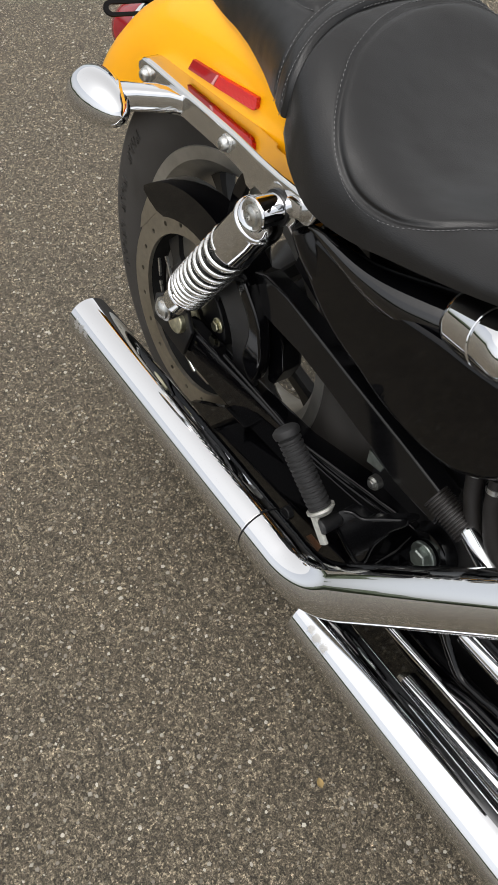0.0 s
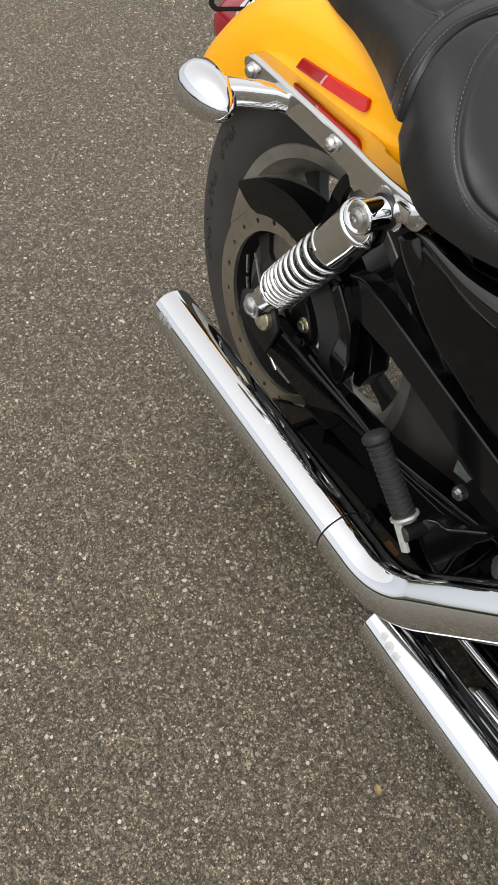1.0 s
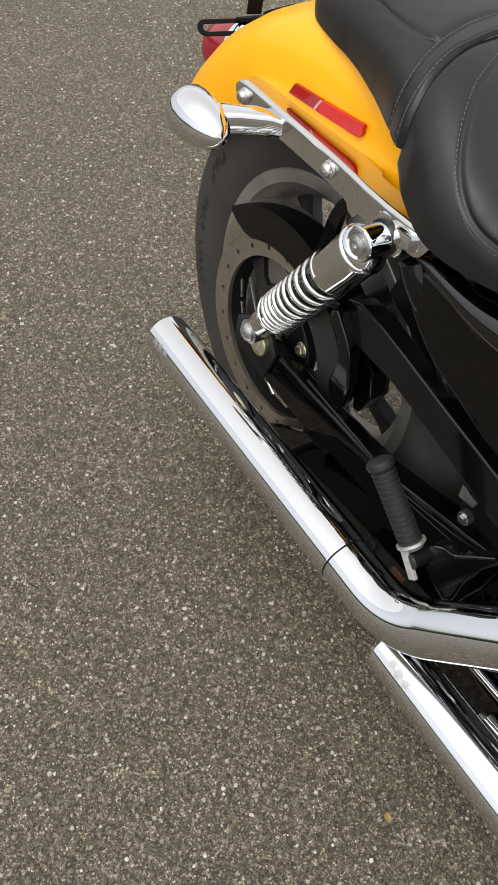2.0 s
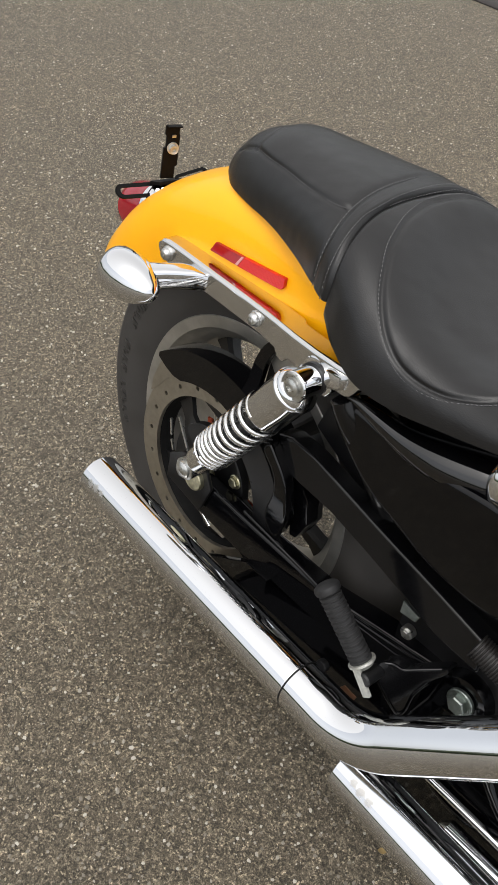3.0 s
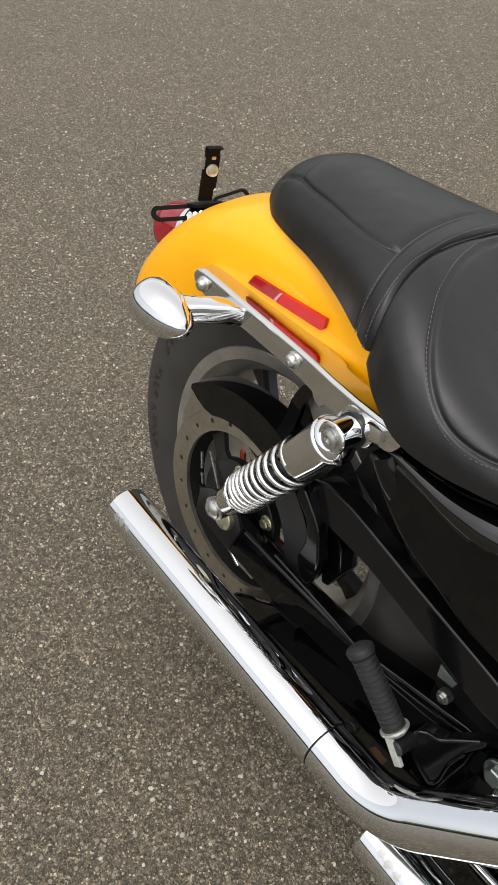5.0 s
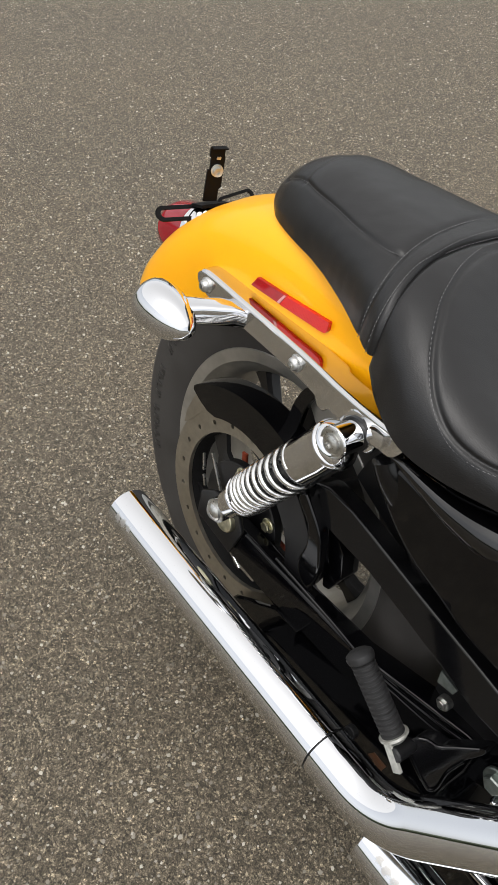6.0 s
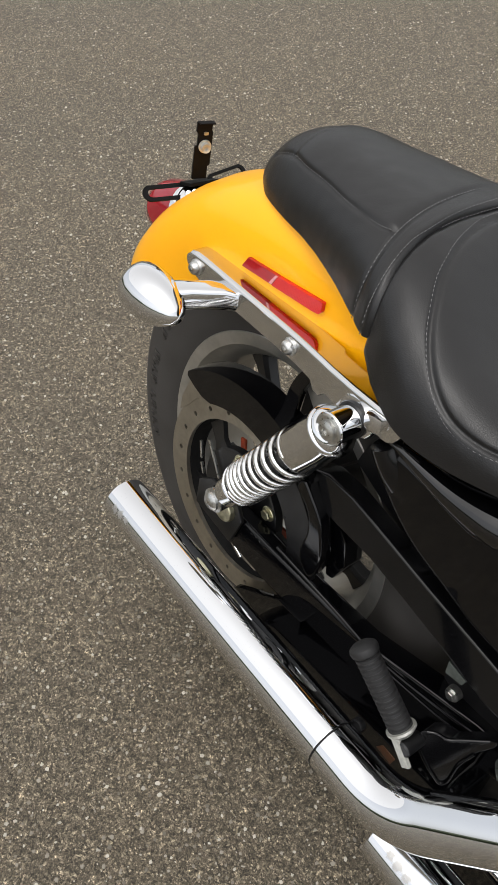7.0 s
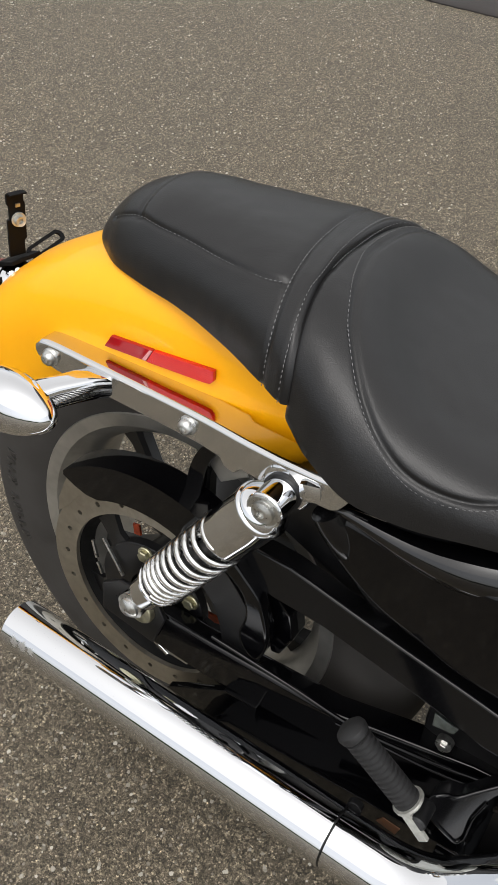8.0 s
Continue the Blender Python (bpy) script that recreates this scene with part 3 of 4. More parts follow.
reflector = part("side_reflector", slab([(-0.083, 0.6345), (-0.0295, 0.6395), (-0.0215, 0.6555), (-0.074, 0.6500)], -0.0655, -0.0705, 0.0012), RED, bike, "long red side reflector with a ribbed half")
part("ribbed_lens", slab([(-0.0293, 0.6395), (0.040, 0.6470), (0.047, 0.6485), (0.0505, 0.6530), (0.050, 0.6645), (-0.0213, 0.6555)], -0.0655, -0.0712, 0.0012), RED_RIB, reflector, "bright red ribbed lens")

# a glint drawn as a small slab in a paler red
part("joint_glint", slab([(-0.0345, 0.6402), (-0.0298, 0.6404), (-0.0218, 0.6550), (-0.0255, 0.6545)], -0.0665, -0.0712, 0.0006), GLINT_RED, reflector, "glint at the joint, put into a pale colour")

# -- chrome strut --
def strut_y(x):
    return lerp([(-0.17, -0.0885), (-0.138, -0.0895), (0.045, -0.1005), (0.13, -0.111), (0.23, -0.124)], x)


top = [(-0.160, 0.613), (-0.155, 0.619), (-0.145, 0.6215), (-0.13, 0.6230), (-0.09, 0.625), (0.0, 0.6295), (0.06, 0.6330), (0.11, 0.636), (0.15, 0.640), (0.19, 0.646), (0.22, 0.652), (0.240, 0.655)]
bottom = [(0.240, 0.648), (0.2265, 0.6400), (0.2225, 0.6325), (0.2175, 0.6250), (0.2110, 0.6205), (0.2040, 0.6190), (0.1960, 0.6180), (0.186, 0.613), (0.178, 0.608), (0.15, 0.606), (0.112, 0.603), (0.104, 0.594), (0.094, 0.594), (0.086, 0.602), (0.06, 0.602), (0.0, 0.5985), (-0.074, 0.5945), (-0.13, 0.592), (-0.147, 0.594), (-0.157, 0.600), (-0.161, 0.607)]
def strut_mesh():
    """A deep flat bar whose upper front edge is rolled over."""
    low = bottom[::-1]
    xs = sorted(set([round(x, 4) for x, z in top + bottom if x > -0.1605] + [round(-0.155 + 0.008 * k, 4) for k in range(49)]))
    bm = bmesh.new()
    rings = []
    for x in xs:
        zt, zb = float(np.interp(x, *zip(*top))), float(np.interp(x, *zip(*low)))
        yf = strut_y(x)
        yb = max(yf + 0.035, -0.0705) if x < 0.1 else yf + 0.03
        r, e = min(0.0058, (zt - zb) * 0.4), min(0.001, (zt - zb) * 0.1)
        loop = [(yb, zb), (yb, zt)] + [(yf + r * (1 - math.sin(q)), zt - r * (1 - math.cos(q))) for q in (math.pi / 12 * j for j in range(7))] + [(yf, zb + e), (yf + e, zb)]
        rings.append([bm.verts.new((x, y, z)) for y, z in loop])
    return skin(bm, rings)


strut = part("fender_strut", strut_mesh(), PLATED, bike, "chrome-covered fender strut with two button screws")


def button_screw(x, z, y, r=0.0088):
    return merge(lathe((x, y + 0.001, z), (0, -1, 0), [(0, r * 1.15), (0.0025, r * 1.15), (0.0035, r * 1.08), (0.0040, r * 0.95), (0.0075, r * 0.86), (0.0098, r * 0.60), (0.0102, r * 0.36), (0.0070, r * 0.33), (0.0070, 0.0)], 32, caps=False))


part("screw", button_screw(-0.1384, 0.6060, strut_y(-0.138)), STEEL, strut, "zinc button-head screw")
part("screw", button_screw(0.0455, 0.6165, strut_y(0.0445)), STEEL, strut, "zinc button-head screw")

# -- turn signal --
signal = part("turn_signal", lathe((-0.1465, -0.166, 0.6005), (1.0, -0.02, 0.05), [(0.0, 0.0), (0.0, 0.0255), (0.002, 0.0283), (0.008, 0.0305), (0.020, 0.0313), (0.034, 0.0306), (0.048, 0.0279), (0.061, 0.0234), (0.071, 0.0180), (0.079, 0.0122), (0.0835, 0.0070), (0.0855, 0.0)], 64, caps=False), CHROME, bike, "chrome bullet turn signal on a short arm", 60)
part("signal_collar", lathe((-0.0990, -0.1560, 0.6090), (0.42, 0.90, 0.03), [(-0.004, 0.0), (-0.004, 0.0175), (-0.001, 0.0188), (0.004, 0.0188), (0.006, 0.0170), (0.006, 0.0)], 40, caps=False), CHROME, signal)
stem = bmesh.new()
stem_rings = []
for px, py, pz, hw, hh in ((-0.070, -0.0900, 0.6060, 0.0215, 0.0135), (-0.0715, -0.0975, 0.6080, 0.0180, 0.0128), (-0.076, -0.108, 0.6100, 0.0165, 0.0132), (-0.083, -0.124, 0.6105, 0.0155, 0.0130), (-0.092, -0.142, 0.6105, 0.0155, 0.0135), (-0.100, -0.160, 0.609, 0.0160, 0.0140)):
    stem_rings.append([stem.verts.new((px + hw * u, py + 0.1 * hw * u, pz + hh * v)) for u, v in ((-1, -0.5), (-0.7, -1), (0.7, -1), (1, -0.5), (1, 0.45), (0.93, 0.80), (0.72, 0.97), (0.3, 1), (-0.3, 1), (-0.72, 0.97), (-0.93, 0.80), (-1, 0.45))])
part("signal_stem", skin(stem, stem_rings), CHROME, signal, "", 50)

# -- shock absorber --
S0, S1 = Vector((0.0185, -0.1365, 0.3825)), Vector((0.1620, -0.1285, 0.6105))
SD = (S1 - S0).normalized()
shock = new("shock_absorber")
shock.parent = bike
tagged(shock, "chrome rear shock absorber with an open coil spring")
part("top_cover", lathe(S0 + SD * 0.1865, SD, [(0, 0.022), (0, 0.0262), (0.003, 0.0272), (0.040, 0.0275), (0.057, 0.0275), (0.0590, 0.0286), (0.0625, 0.0286), (0.0640, 0.0276), (0.0650, 0.0262), (0.0670, 0.0262), (0.0710, 0.0245), (0.0760, 0.0205), (0.0810, 0.0150), (0.0850, 0.0080), (0.0860, 0.0)], 64, caps=False), CHROME, shock, "polished chrome upper shroud")
part("eye_boss", lathe(S1 + Vector((0, 0.02, 0)), (0, -1, 0), [(0, 0.0), (0, 0.0170), (0.036, 0.0172), (0.0385, 0.0182), (0.040, 0.0174), (0.040, 0.0)], 48, caps=False), CHROME, shock)
part("top_bolt", lathe(S1 + Vector((0, -0.0195, 0)), (0, -1, 0), [(0, 0.0168), (0.0015, 0.0168), (0.002, 0.0156), (0.0010, 0.0148), (0.0010, 0.0112), (0.0042, 0.0105), (0.006, 0.0068), (0.0062, 0.0040), (0.0035, 0.0036), (0.0035, 0.0)], 40, caps=False), STEEL, shock, "zinc washer and button bolt")


def coil_mesh():
    path = []
    turns = 10.0
    for k in range(int(turns * 28) + 1):
        u = k / (turns * 28)
        q = 2 * math.pi * turns * u
        s = 0.061 + 0.129 * (0.50 * u + 0.50 * u * u)
        d, a, b = axes(SD)
        path.append(S0 + d * s + (a * math.cos(q) + b * math.sin(q)) * (0.0243 + 0.0008 * u))
    return sweep(path, 0.0036, 10, up=SD)


part("spring", coil_mesh(), SPRING_CHROME, shock, "bright chrome coil spring")
part("damper_rod", lathe(S0 + SD * 0.045, SD, [(0, 0.0165), (0.05, 0.0165), (0.052, 0.0105), (0.16, 0.0105)], 32), SATIN_BLACK, shock, "black damper body")
part("lower_seat", lathe(S0 + SD * 0.018, SD, [(-0.010, 0.011), (-0.004, 0.0150), (0.0, 0.0180), (0.003, 0.0192), (0.033, 0.0200), (0.035, 0.0262), (0.0405, 0.0272), (0.042, 0.025), (0.042, 0.0)], 48), CHROME, shock)
part("lower_eye", lathe(S0 + Vector((0, 0.02, 0)), (0, -1, 0), [(0, 0.015), (0.028, 0.0165), (0.032, 0.0155)], 40), CHROME, shock)
part("lower_bolt", lathe(S0 + Vector((0, -0.011, 0)), (0, -1, 0), [(0, 0.0160), (0.002, 0.0160), (0.003, 0.0125), (0.006, 0.0120), (0.009, 0.0085), (0.0105, 0.0)], 32), STEEL, shock, "zinc domed bolt")
part("lower_washer", lathe((0.014, -0.112, 0.350), (0, -1, 0), [(0, 0.0175), (0.014, 0.0175), (0.016, 0.016)], 36), BRASS_ZINC, shock, "yellow zinc-plated spacer")
part("upper_stud", lathe(S1 + Vector((0, 0.035, 0)), (0, -1, 0), [(0, 0.0), (0, 0.0168), (0.045, 0.0168), (0.05, 0.0168)], 40, caps=False), CHROME, shock)
# flat black ring at the root of the stud
part("stud_ring", lathe((S1.x, -0.1155, S1.z), (0, -1, 0), [(0, 0.0), (0, 0.0195), (0.0030, 0.0195), (0.0030, 0.0)], 40, caps=False), SATIN_BLACK, shock, "thin black ring round the stud")
boss = lathe((S1.x + 0.001, -0.094, S1.z + 0.003), (0, -1, 0), [(0, 0.0262), (0.012, 0.0260), (0.0170, 0.0252), (0.0200, 0.0235), (0.0214, 0.0208), (0.0215, 0.017)], 48)
cut = bmesh.ops.bisect_plane(boss, geom=boss.verts[:] + boss.edges[:] + boss.faces[:], plane_co=(0, 0, 0.5985), plane_no=(0, 0, -1), clear_outer=True)
part("stud_boss", boss, CHROME, shock)
part("strut_pad", box((0.1890, -0.1150, 0.6290), (0.022, 0.018, 0.020), (0, -10, 8), 0.0065), CHROME, strut)

# -- exhausts --
def muffler_mesh(a, d, length):
    """A straight chromed tube with a rolled, open end."""
    return lathe(a, d, [(0.05, 0.0280), (0.002, 0.0292), (0.0, 0.0308), (0.0015, 0.0318), (0.06, 0.0322), (length * 0.6, 0.0325), (length - 0.002, 0.0325), (length, 0.0318), (length, 0.025)], 72, caps=False)


MUFF_A, MUFF_B = Vector((-0.126, -0.178, 0.2715)), Vector((0.312, -0.191, 0.289))
MD = (MUFF_B - MUFF_A).normalized()
upper = part("upper_muffler", muffler_mesh(MUFF_A, MD, (MUFF_B - MUFF_A).length), SCUFFED_TIP, bike, "long straight chrome muffler, scuffed near its open end")
part("tip_lining", lathe(MUFF_A, MD, [(0.002, 0.0290), (0.14, 0.028), (0.14, 0.0)], 40, caps=False), RUST, upper)
part("clamp", lathe(MUFF_B, MD, [(-0.0004, 0.031), (-0.0004, 0.0320), (0.0012, 0.0320), (0.0012, 0.031)], 72, caps=False), SATIN_BLACK, upper)
PIPE = Vector((1.0, 0.285, 1.0)).normalized()
BEND = MUFF_B + MD * 0.098
turned = [(BEND - MD * 0.050) * (1 - k / 18) ** 2 + BEND * (2 * k / 18 * (1 - k / 18)) + (BEND + PIPE * 0.050) * (k / 18) ** 2 for k in range(19)]
header = part("upper_header", sweep([MUFF_B + MD * 0.002] + turned + [BEND + PIPE * 0.12, BEND + PIPE * 0.32], 0.0318, 64), CHROME, bike, "bent chrome heat shield over the rear header pipe")
LOW_A, LOW_D = Vector((0.400, -0.172, 0.212)), Vector((1.0, -0.02, 0.03)).normalized()
lower = part("lower_muffler", muffler_mesh(LOW_A, LOW_D, 0.46), SCUFFED_TIP, bike, "lower straight chrome muffler, scuffed near its open end")
part("tip_lining", lathe(LOW_A, LOW_D, [(0.002, 0.0290), (0.14, 0.028), (0.14, 0.0)], 40, caps=False), RUST, lower)


# -- seat --
SEAT_TABLES = {
    "pillion": ([(-0.156, 0.005), (-0.152, 0.0140), (-0.142, 0.0310), (-0.126, 0.0472), (-0.10, 0.0660), (-0.06, 0.0801), (-0.01, 0.0928), (0.04, 0.1103), (0.085, 0.1305), (0.13, 0.1522)],
                [(-0.156, 0.7105), (-0.152, 0.7150), (-0.142, 0.7316), (-0.126, 0.7529), (-0.10, 0.7747), (-0.06, 0.7878), (-0.01, 0.7906), (0.04, 0.7913), (0.085, 0.7904), (0.13, 0.7893)],
                [(-0.156, 0.7075), (-0.142, 0.7095), (-0.10, 0.7096), (-0.01, 0.7114), (0.04, 0.7097), (0.085, 0.7073), (0.13, 0.7032)], [(-0.156, 2.1), (-0.10, 2.16), (-0.06, 2.26), (0.04, 2.44), (0.13, 2.69)]),
    "rider": ([(0.10, 0.1386), (0.125, 0.1462), (0.155, 0.1585), (0.20, 0.1690), (0.25, 0.1654), (0.31, 0.1597), (0.38, 0.1577), (0.46, 0.1509), (0.60, 0.110)],
              [(0.10, 0.786), (0.125, 0.7855), (0.155, 0.7777), (0.20, 0.7577), (0.25, 0.7371), (0.31, 0.7224), (0.38, 0.7255), (0.46, 0.7436), (0.60, 0.778)],
              [(0.10, 0.7043), (0.125, 0.6910), (0.155, 0.6739), (0.20, 0.6598), (0.25, 0.6582), (0.31, 0.6693), (0.38, 0.6882), (0.46, 0.7117), (0.60, 0.741)], [(0.10, 2.96), (0.155, 3.06), (0.20, 2.98), (0.31, 3.12), (0.60, 3.04)]),
}


def seat_point(which, x, u, lift=0.0):
    """A point of the upholstery: x along the seat, u across it from -1 to 1."""
    w, c, e, p = (lerp(t, x) for t in SEAT_TABLES[which])
    bow = 0.030 * u * u * (min(max((x + 0.158) / 0.3, 0), 1) if which == "pillion" else 1)
    return Vector((x + bow, MID + u * w, e + (c - e) * max(1 - abs(u) ** p, 0) ** (1 / p) + lift))


def seam(which, rows, per=14):
    """A dense line on the upholstery through rows of (x, u)."""
    return [seat_point(which, v.x, min(max(v.y, -1), 1)) for v in spline([(x, u, 0) for x, u in rows], per)]


pipe_rows = [(0.1415, 0.0), (0.1455, -0.12), (0.152, -0.30), (0.1595, -0.45), (0.1665, -0.58), (0.175, -0.67), (0.186, -0.76), (0.197, -0.825), (0.210, -0.88), (0.2235, -0.918), (0.239, -0.944), (0.258, -0.955), (0.283, -0.952), (0.305, -0.93), (0.332, -0.864), (0.356, -0.753), (0.374, -0.657), (0.392, -0.45), (0.401, -0.2),
             (0.403, 0.1), (0.396, 0.45), (0.374, 0.70), (0.34, 0.84), (0.30, 0.92), (0.26, 0.94), (0.22, 0.93), (0.18, 0.88), (0.155, 0.78), (0.142, 0.65), (0.138, 0.50), (0.139, 0.36), (0.140, 0.18), (0.1415, 0.0)]
PIPING = seam("rider", pipe_rows)
THREAD_ROW = seam("rider", [(0.262 + (x - 0.262) * 1.05, max(min(u * 1.022, 0.978), -0.978)) for x, u in pipe_rows])
SIDE_SEAM = seam("pillion", [(-0.116, -0.775), (-0.098, -0.75), (-0.078, -0.733), (-0.050, -0.768), (-0.015, -0.770), (0.020, -0.772), (0.050, -0.752), (0.080, -0.712), (0.0975, -0.664)])
FAR_SEAM = seam("pillion", [(-0.116, 0.775), (-0.078, 0.733), (-0.050, 0.768), (-0.015, 0.770), (0.020, 0.772), (0.050, 0.752), (0.080, 0.712), (0.0975, 0.664)])
REAR_SEAM = seam("pillion", [(-0.078, -0.73), (-0.077, -0.59), (-0.0755, -0.40), (-0.074, -0.2), (-0.074, 0.0), (-0.074, 0.2), (-0.0755, 0.4), (-0.077, 0.59), (-0.078, 0.73)])
band_rows = [(0.0985, -1), (0.0990, -0.97), (0.1000, -0.90), (0.1010, -0.75), (0.1018, -0.60), (0.1022, -0.44), (0.1015, -0.20), (0.0992, 0.07), (0.0958, 0.31), (0.0920, 0.53), (0.0900, 0.8), (0.0900, 1)]
BAND_A = seam("pillion", band_rows)
BAND_B = seam("pillion", [(x + 0.0195 + 0.0025 * (u > -0.5), u) for x, u in band_rows])
RIDER_ROW = seam("rider", [(0.1275, -0.36), (0.1280, -0.24), (0.1285, 0.02), (0.1270, 0.25), (0.1240, 0.50), (0.124, 0.8)])


def cushion(which, x0, x1, nx, seams, panel):
    """Upholstery with creased seams and a panel that stands proud inside its piping."""
    m = 92
    grid = []
    for i in range(nx + 1):
        x = x0 + (x1 - x0) * i / nx
        row = []
        for k in range(2 * m + 1):
            q = math.pi * k / (2 * m)
            p = lerp(SEAT_TABLES[which][3], x)
            u = -math.copysign(abs(math.cos(q)) ** (2 / p), math.cos(q))
            row.append(seat_point(which, x, u))
        grid.append(row)
    co = np.array([[tuple(v) for v in row] for row in grid])
    flat = co.reshape(-1, 3)
    du, dv = np.gradient(co, axis=0), np.gradient(co, axis=1)
    nrm = np.cross(du, dv)
    nrm /= np.linalg.norm(nrm, axis=2, keepdims=True) + 1e-12
    nrm[nrm[:, :, 2].mean(axis=1) < 0] *= -1
    lift = np.zeros(len(flat))
    for line, depth, wide in seams:
        pts = np.array([tuple(v) for v in line])
        near = np.full(len(flat), 1.0)
        for c in range(0, len(pts), 40):
            near = np.minimum(near, np.sqrt(((flat[:, None] - pts[None, c : c + 40]) ** 2).sum(-1)).min(1))
        lift -= depth * np.exp(-((near / wide) ** 2))
    lift += panel(flat)
    soft = np.array([noise.noise((v[0] * 22, v[1] * 22, v[2] * 22)) + 0.5 * noise.noise((v[0] * 60, v[1] * 60, v[2] * 60)) for v in flat])
    lift += 0.0006 * soft
    co = co + nrm * lift.reshape(co.shape[:2])[:, :, None]
    bm = bmesh.new()
    rings = []
    for i in range(nx + 1):
        ring = [bm.verts.new(v) for v in co[i]]
        x = x0 + (x1 - x0) * i / nx
        for k in range(1, 8):
            v = seat_point(which, x, 0.96 * (1 - 2 * k / 8))
            ring.append(bm.verts.new((v.x, v.y, lerp(SEAT_TABLES[which][2], x) - 0.005)))
        rings.append(ring)
    return skin(bm, rings)


def stitch_mesh(lines, pitch=0.0040, length=0.0028, r=0.00034):
    """Thread: short rounded stitches along seams."""
    bm = bmesh.new()
    for line in lines:
        way = 0.0
        for a, b in zip(line, line[1:]):
            way += (b - a).length
            if way < pitch or (b - a).length < 1e-5:
                continue
            way = 0.0
            d = (b - a).normalized()
            side = d.cross(Vector((0, 0, 1))).normalized()
            up = side.cross(d)
            c = a + up * 0.0002 + Vector((0, 0, 0.0002))
            rings = [[bm.verts.new(c + d * s * length / 2 + (side * u + up * v) * r * f) for u, v in ((-1, -0.6), (1, -0.6), (1, 0.8), (-1, 0.8))] for s, f in ((-1, 0.5), (-0.5, 1), (0.5, 1), (1, 0.5))]
            skin(bm, rings)
    return bm


def pillion_panel(flat):
    """The raised centre of the pad and the rolled lip at its front."""
    x, y, z = flat.T
    u = np.abs(y - MID) / np.array([lerp(SEAT_TABLES["pillion"][0], v) for v in x])
    x0 = x - 0.030 * u * u * np.clip((x + 0.158) / 0.33, 0, 1)
    side = np.array([lerp([(-0.08, 0.733), (-0.05, 0.768), (0.02, 0.772), (0.05, 0.752), (0.08, 0.712), (0.0975, 0.664)], v) for v in x0])
    inner = 1 / (1 + np.exp(-(side - 0.012 - u) * 70)) * 1 / (1 + np.exp(-(x0 + 0.076) * 350)) * 1 / (1 + np.exp((x0 - 0.098) * 350))
    lip = np.clip((x0 - 0.1205) / 0.0057, 0, 1)
    return 0.0030 * inner - 0.010 * lip ** 2.5


def rider_panel(flat):
    """The inner panel, proud at its piping and dished towards the middle."""
    pts = np.array([tuple(v) for v in PIPING])[:, :2]
    mid = np.array([0.27, MID])
    ang = np.arctan2(pts[:, 1] - mid[1], pts[:, 0] - mid[0])
    rad = np.hypot(pts[:, 0] - mid[0], pts[:, 1] - mid[1])
    order = np.argsort(ang)
    a = np.arctan2(flat[:, 1] - mid[1], flat[:, 0] - mid[0])
    r = np.hypot(flat[:, 0] - mid[0], flat[:, 1] - mid[1])
    edge = np.interp(a, ang[order], rad[order], period=2 * math.pi)
    dish = np.clip((edge - r) / 0.075, 0, 1)
    u = np.abs(flat[:, 1] - MID) / np.array([lerp(SEAT_TABLES["rider"][0], v) for v in flat[:, 0]])
    crease = np.exp(-(((flat[:, 0] - 0.030 * u * u - 0.1225) / 0.0045) ** 2))
    return 0.0014 / (1 + np.exp(-np.clip((edge - r) / 0.0022, -30, 30))) - 0.009 * dish * dish * (3 - 2 * dish) - 0.006 * crease


pillion = part("pillion_seat", cushion("pillion", -0.156, 0.1262, 150, [(SIDE_SEAM, 0.0022, 0.0035), (FAR_SEAM, 0.0022, 0.0035), (REAR_SEAM, 0.0022, 0.0035), (BAND_A, 0.0016, 0.003), (BAND_B, 0.0012, 0.0025)], pillion_panel), VINYL, bike, "black vinyl pillion pad with a raised stitched centre", 70)
rider = part("rider_seat", cushion("rider", 0.1215, 0.60, 210, [(PIPING, 0.0030, 0.0027), (RIDER_ROW, 0.001, 0.0025)], rider_panel), VINYL, bike, "black vinyl rider seat, deeply dished, with a stitched inner panel", 70)
tagged(part("stitching", stitch_mesh([SIDE_SEAM, BAND_A, BAND_B]), THREAD, pillion, "fine grey thread"), kind="stuff")
tagged(part("stitching", stitch_mesh([THREAD_ROW, RIDER_ROW]), THREAD, rider, "fine grey thread"), kind="stuff")

# -- side cover and frame tube --
cover_mesh = pillow(smooth_outline([(0.196, 0.592), (0.222, 0.614), (0.28, 0.610), (0.34, 0.613), (0.40, 0.622), (0.45, 0.626), (0.56, 0.640), (0.60, 0.62), (0.565, 0.580), (0.522, 0.553), (0.503, 0.532), (0.487, 0.518), (0.463, 0.503), (0.436, 0.496), (0.402, 0.495), (0.355, 0.501), (0.320, 0.512), (0.270, 0.528), (0.228, 0.556)], 5), -0.118, -0.085, 0.0085)
for v in cover_mesh.verts:
    v.co.y += 0.04 * (0.62 - v.co.z)
cover = part("side_cover", cover_mesh, GLOSS_BLACK, bike, "large gloss black side cover")
horn_rows = [(0.212, -0.115, 0.619, 0.003), (0.229, -0.113, 0.619, 0.006), (0.2855, -0.1060, 0.611, 0.0145), (0.33, -0.0985, 0.611, 0.0225), (0.37, -0.086, 0.615, 0.0265), (0.392, -0.078, 0.620, 0.0255)]
horn_path = spline([r[:3] for r in horn_rows], 8)
horn_size = [v.x for v in spline([(r[3], 0, 0) for r in horn_rows], 8)]
part("seat_tube", sweep(horn_path, horn_size, 32), DEEP_GLOSS, bike, "gloss black frame horn swelling towards its front under the seat")
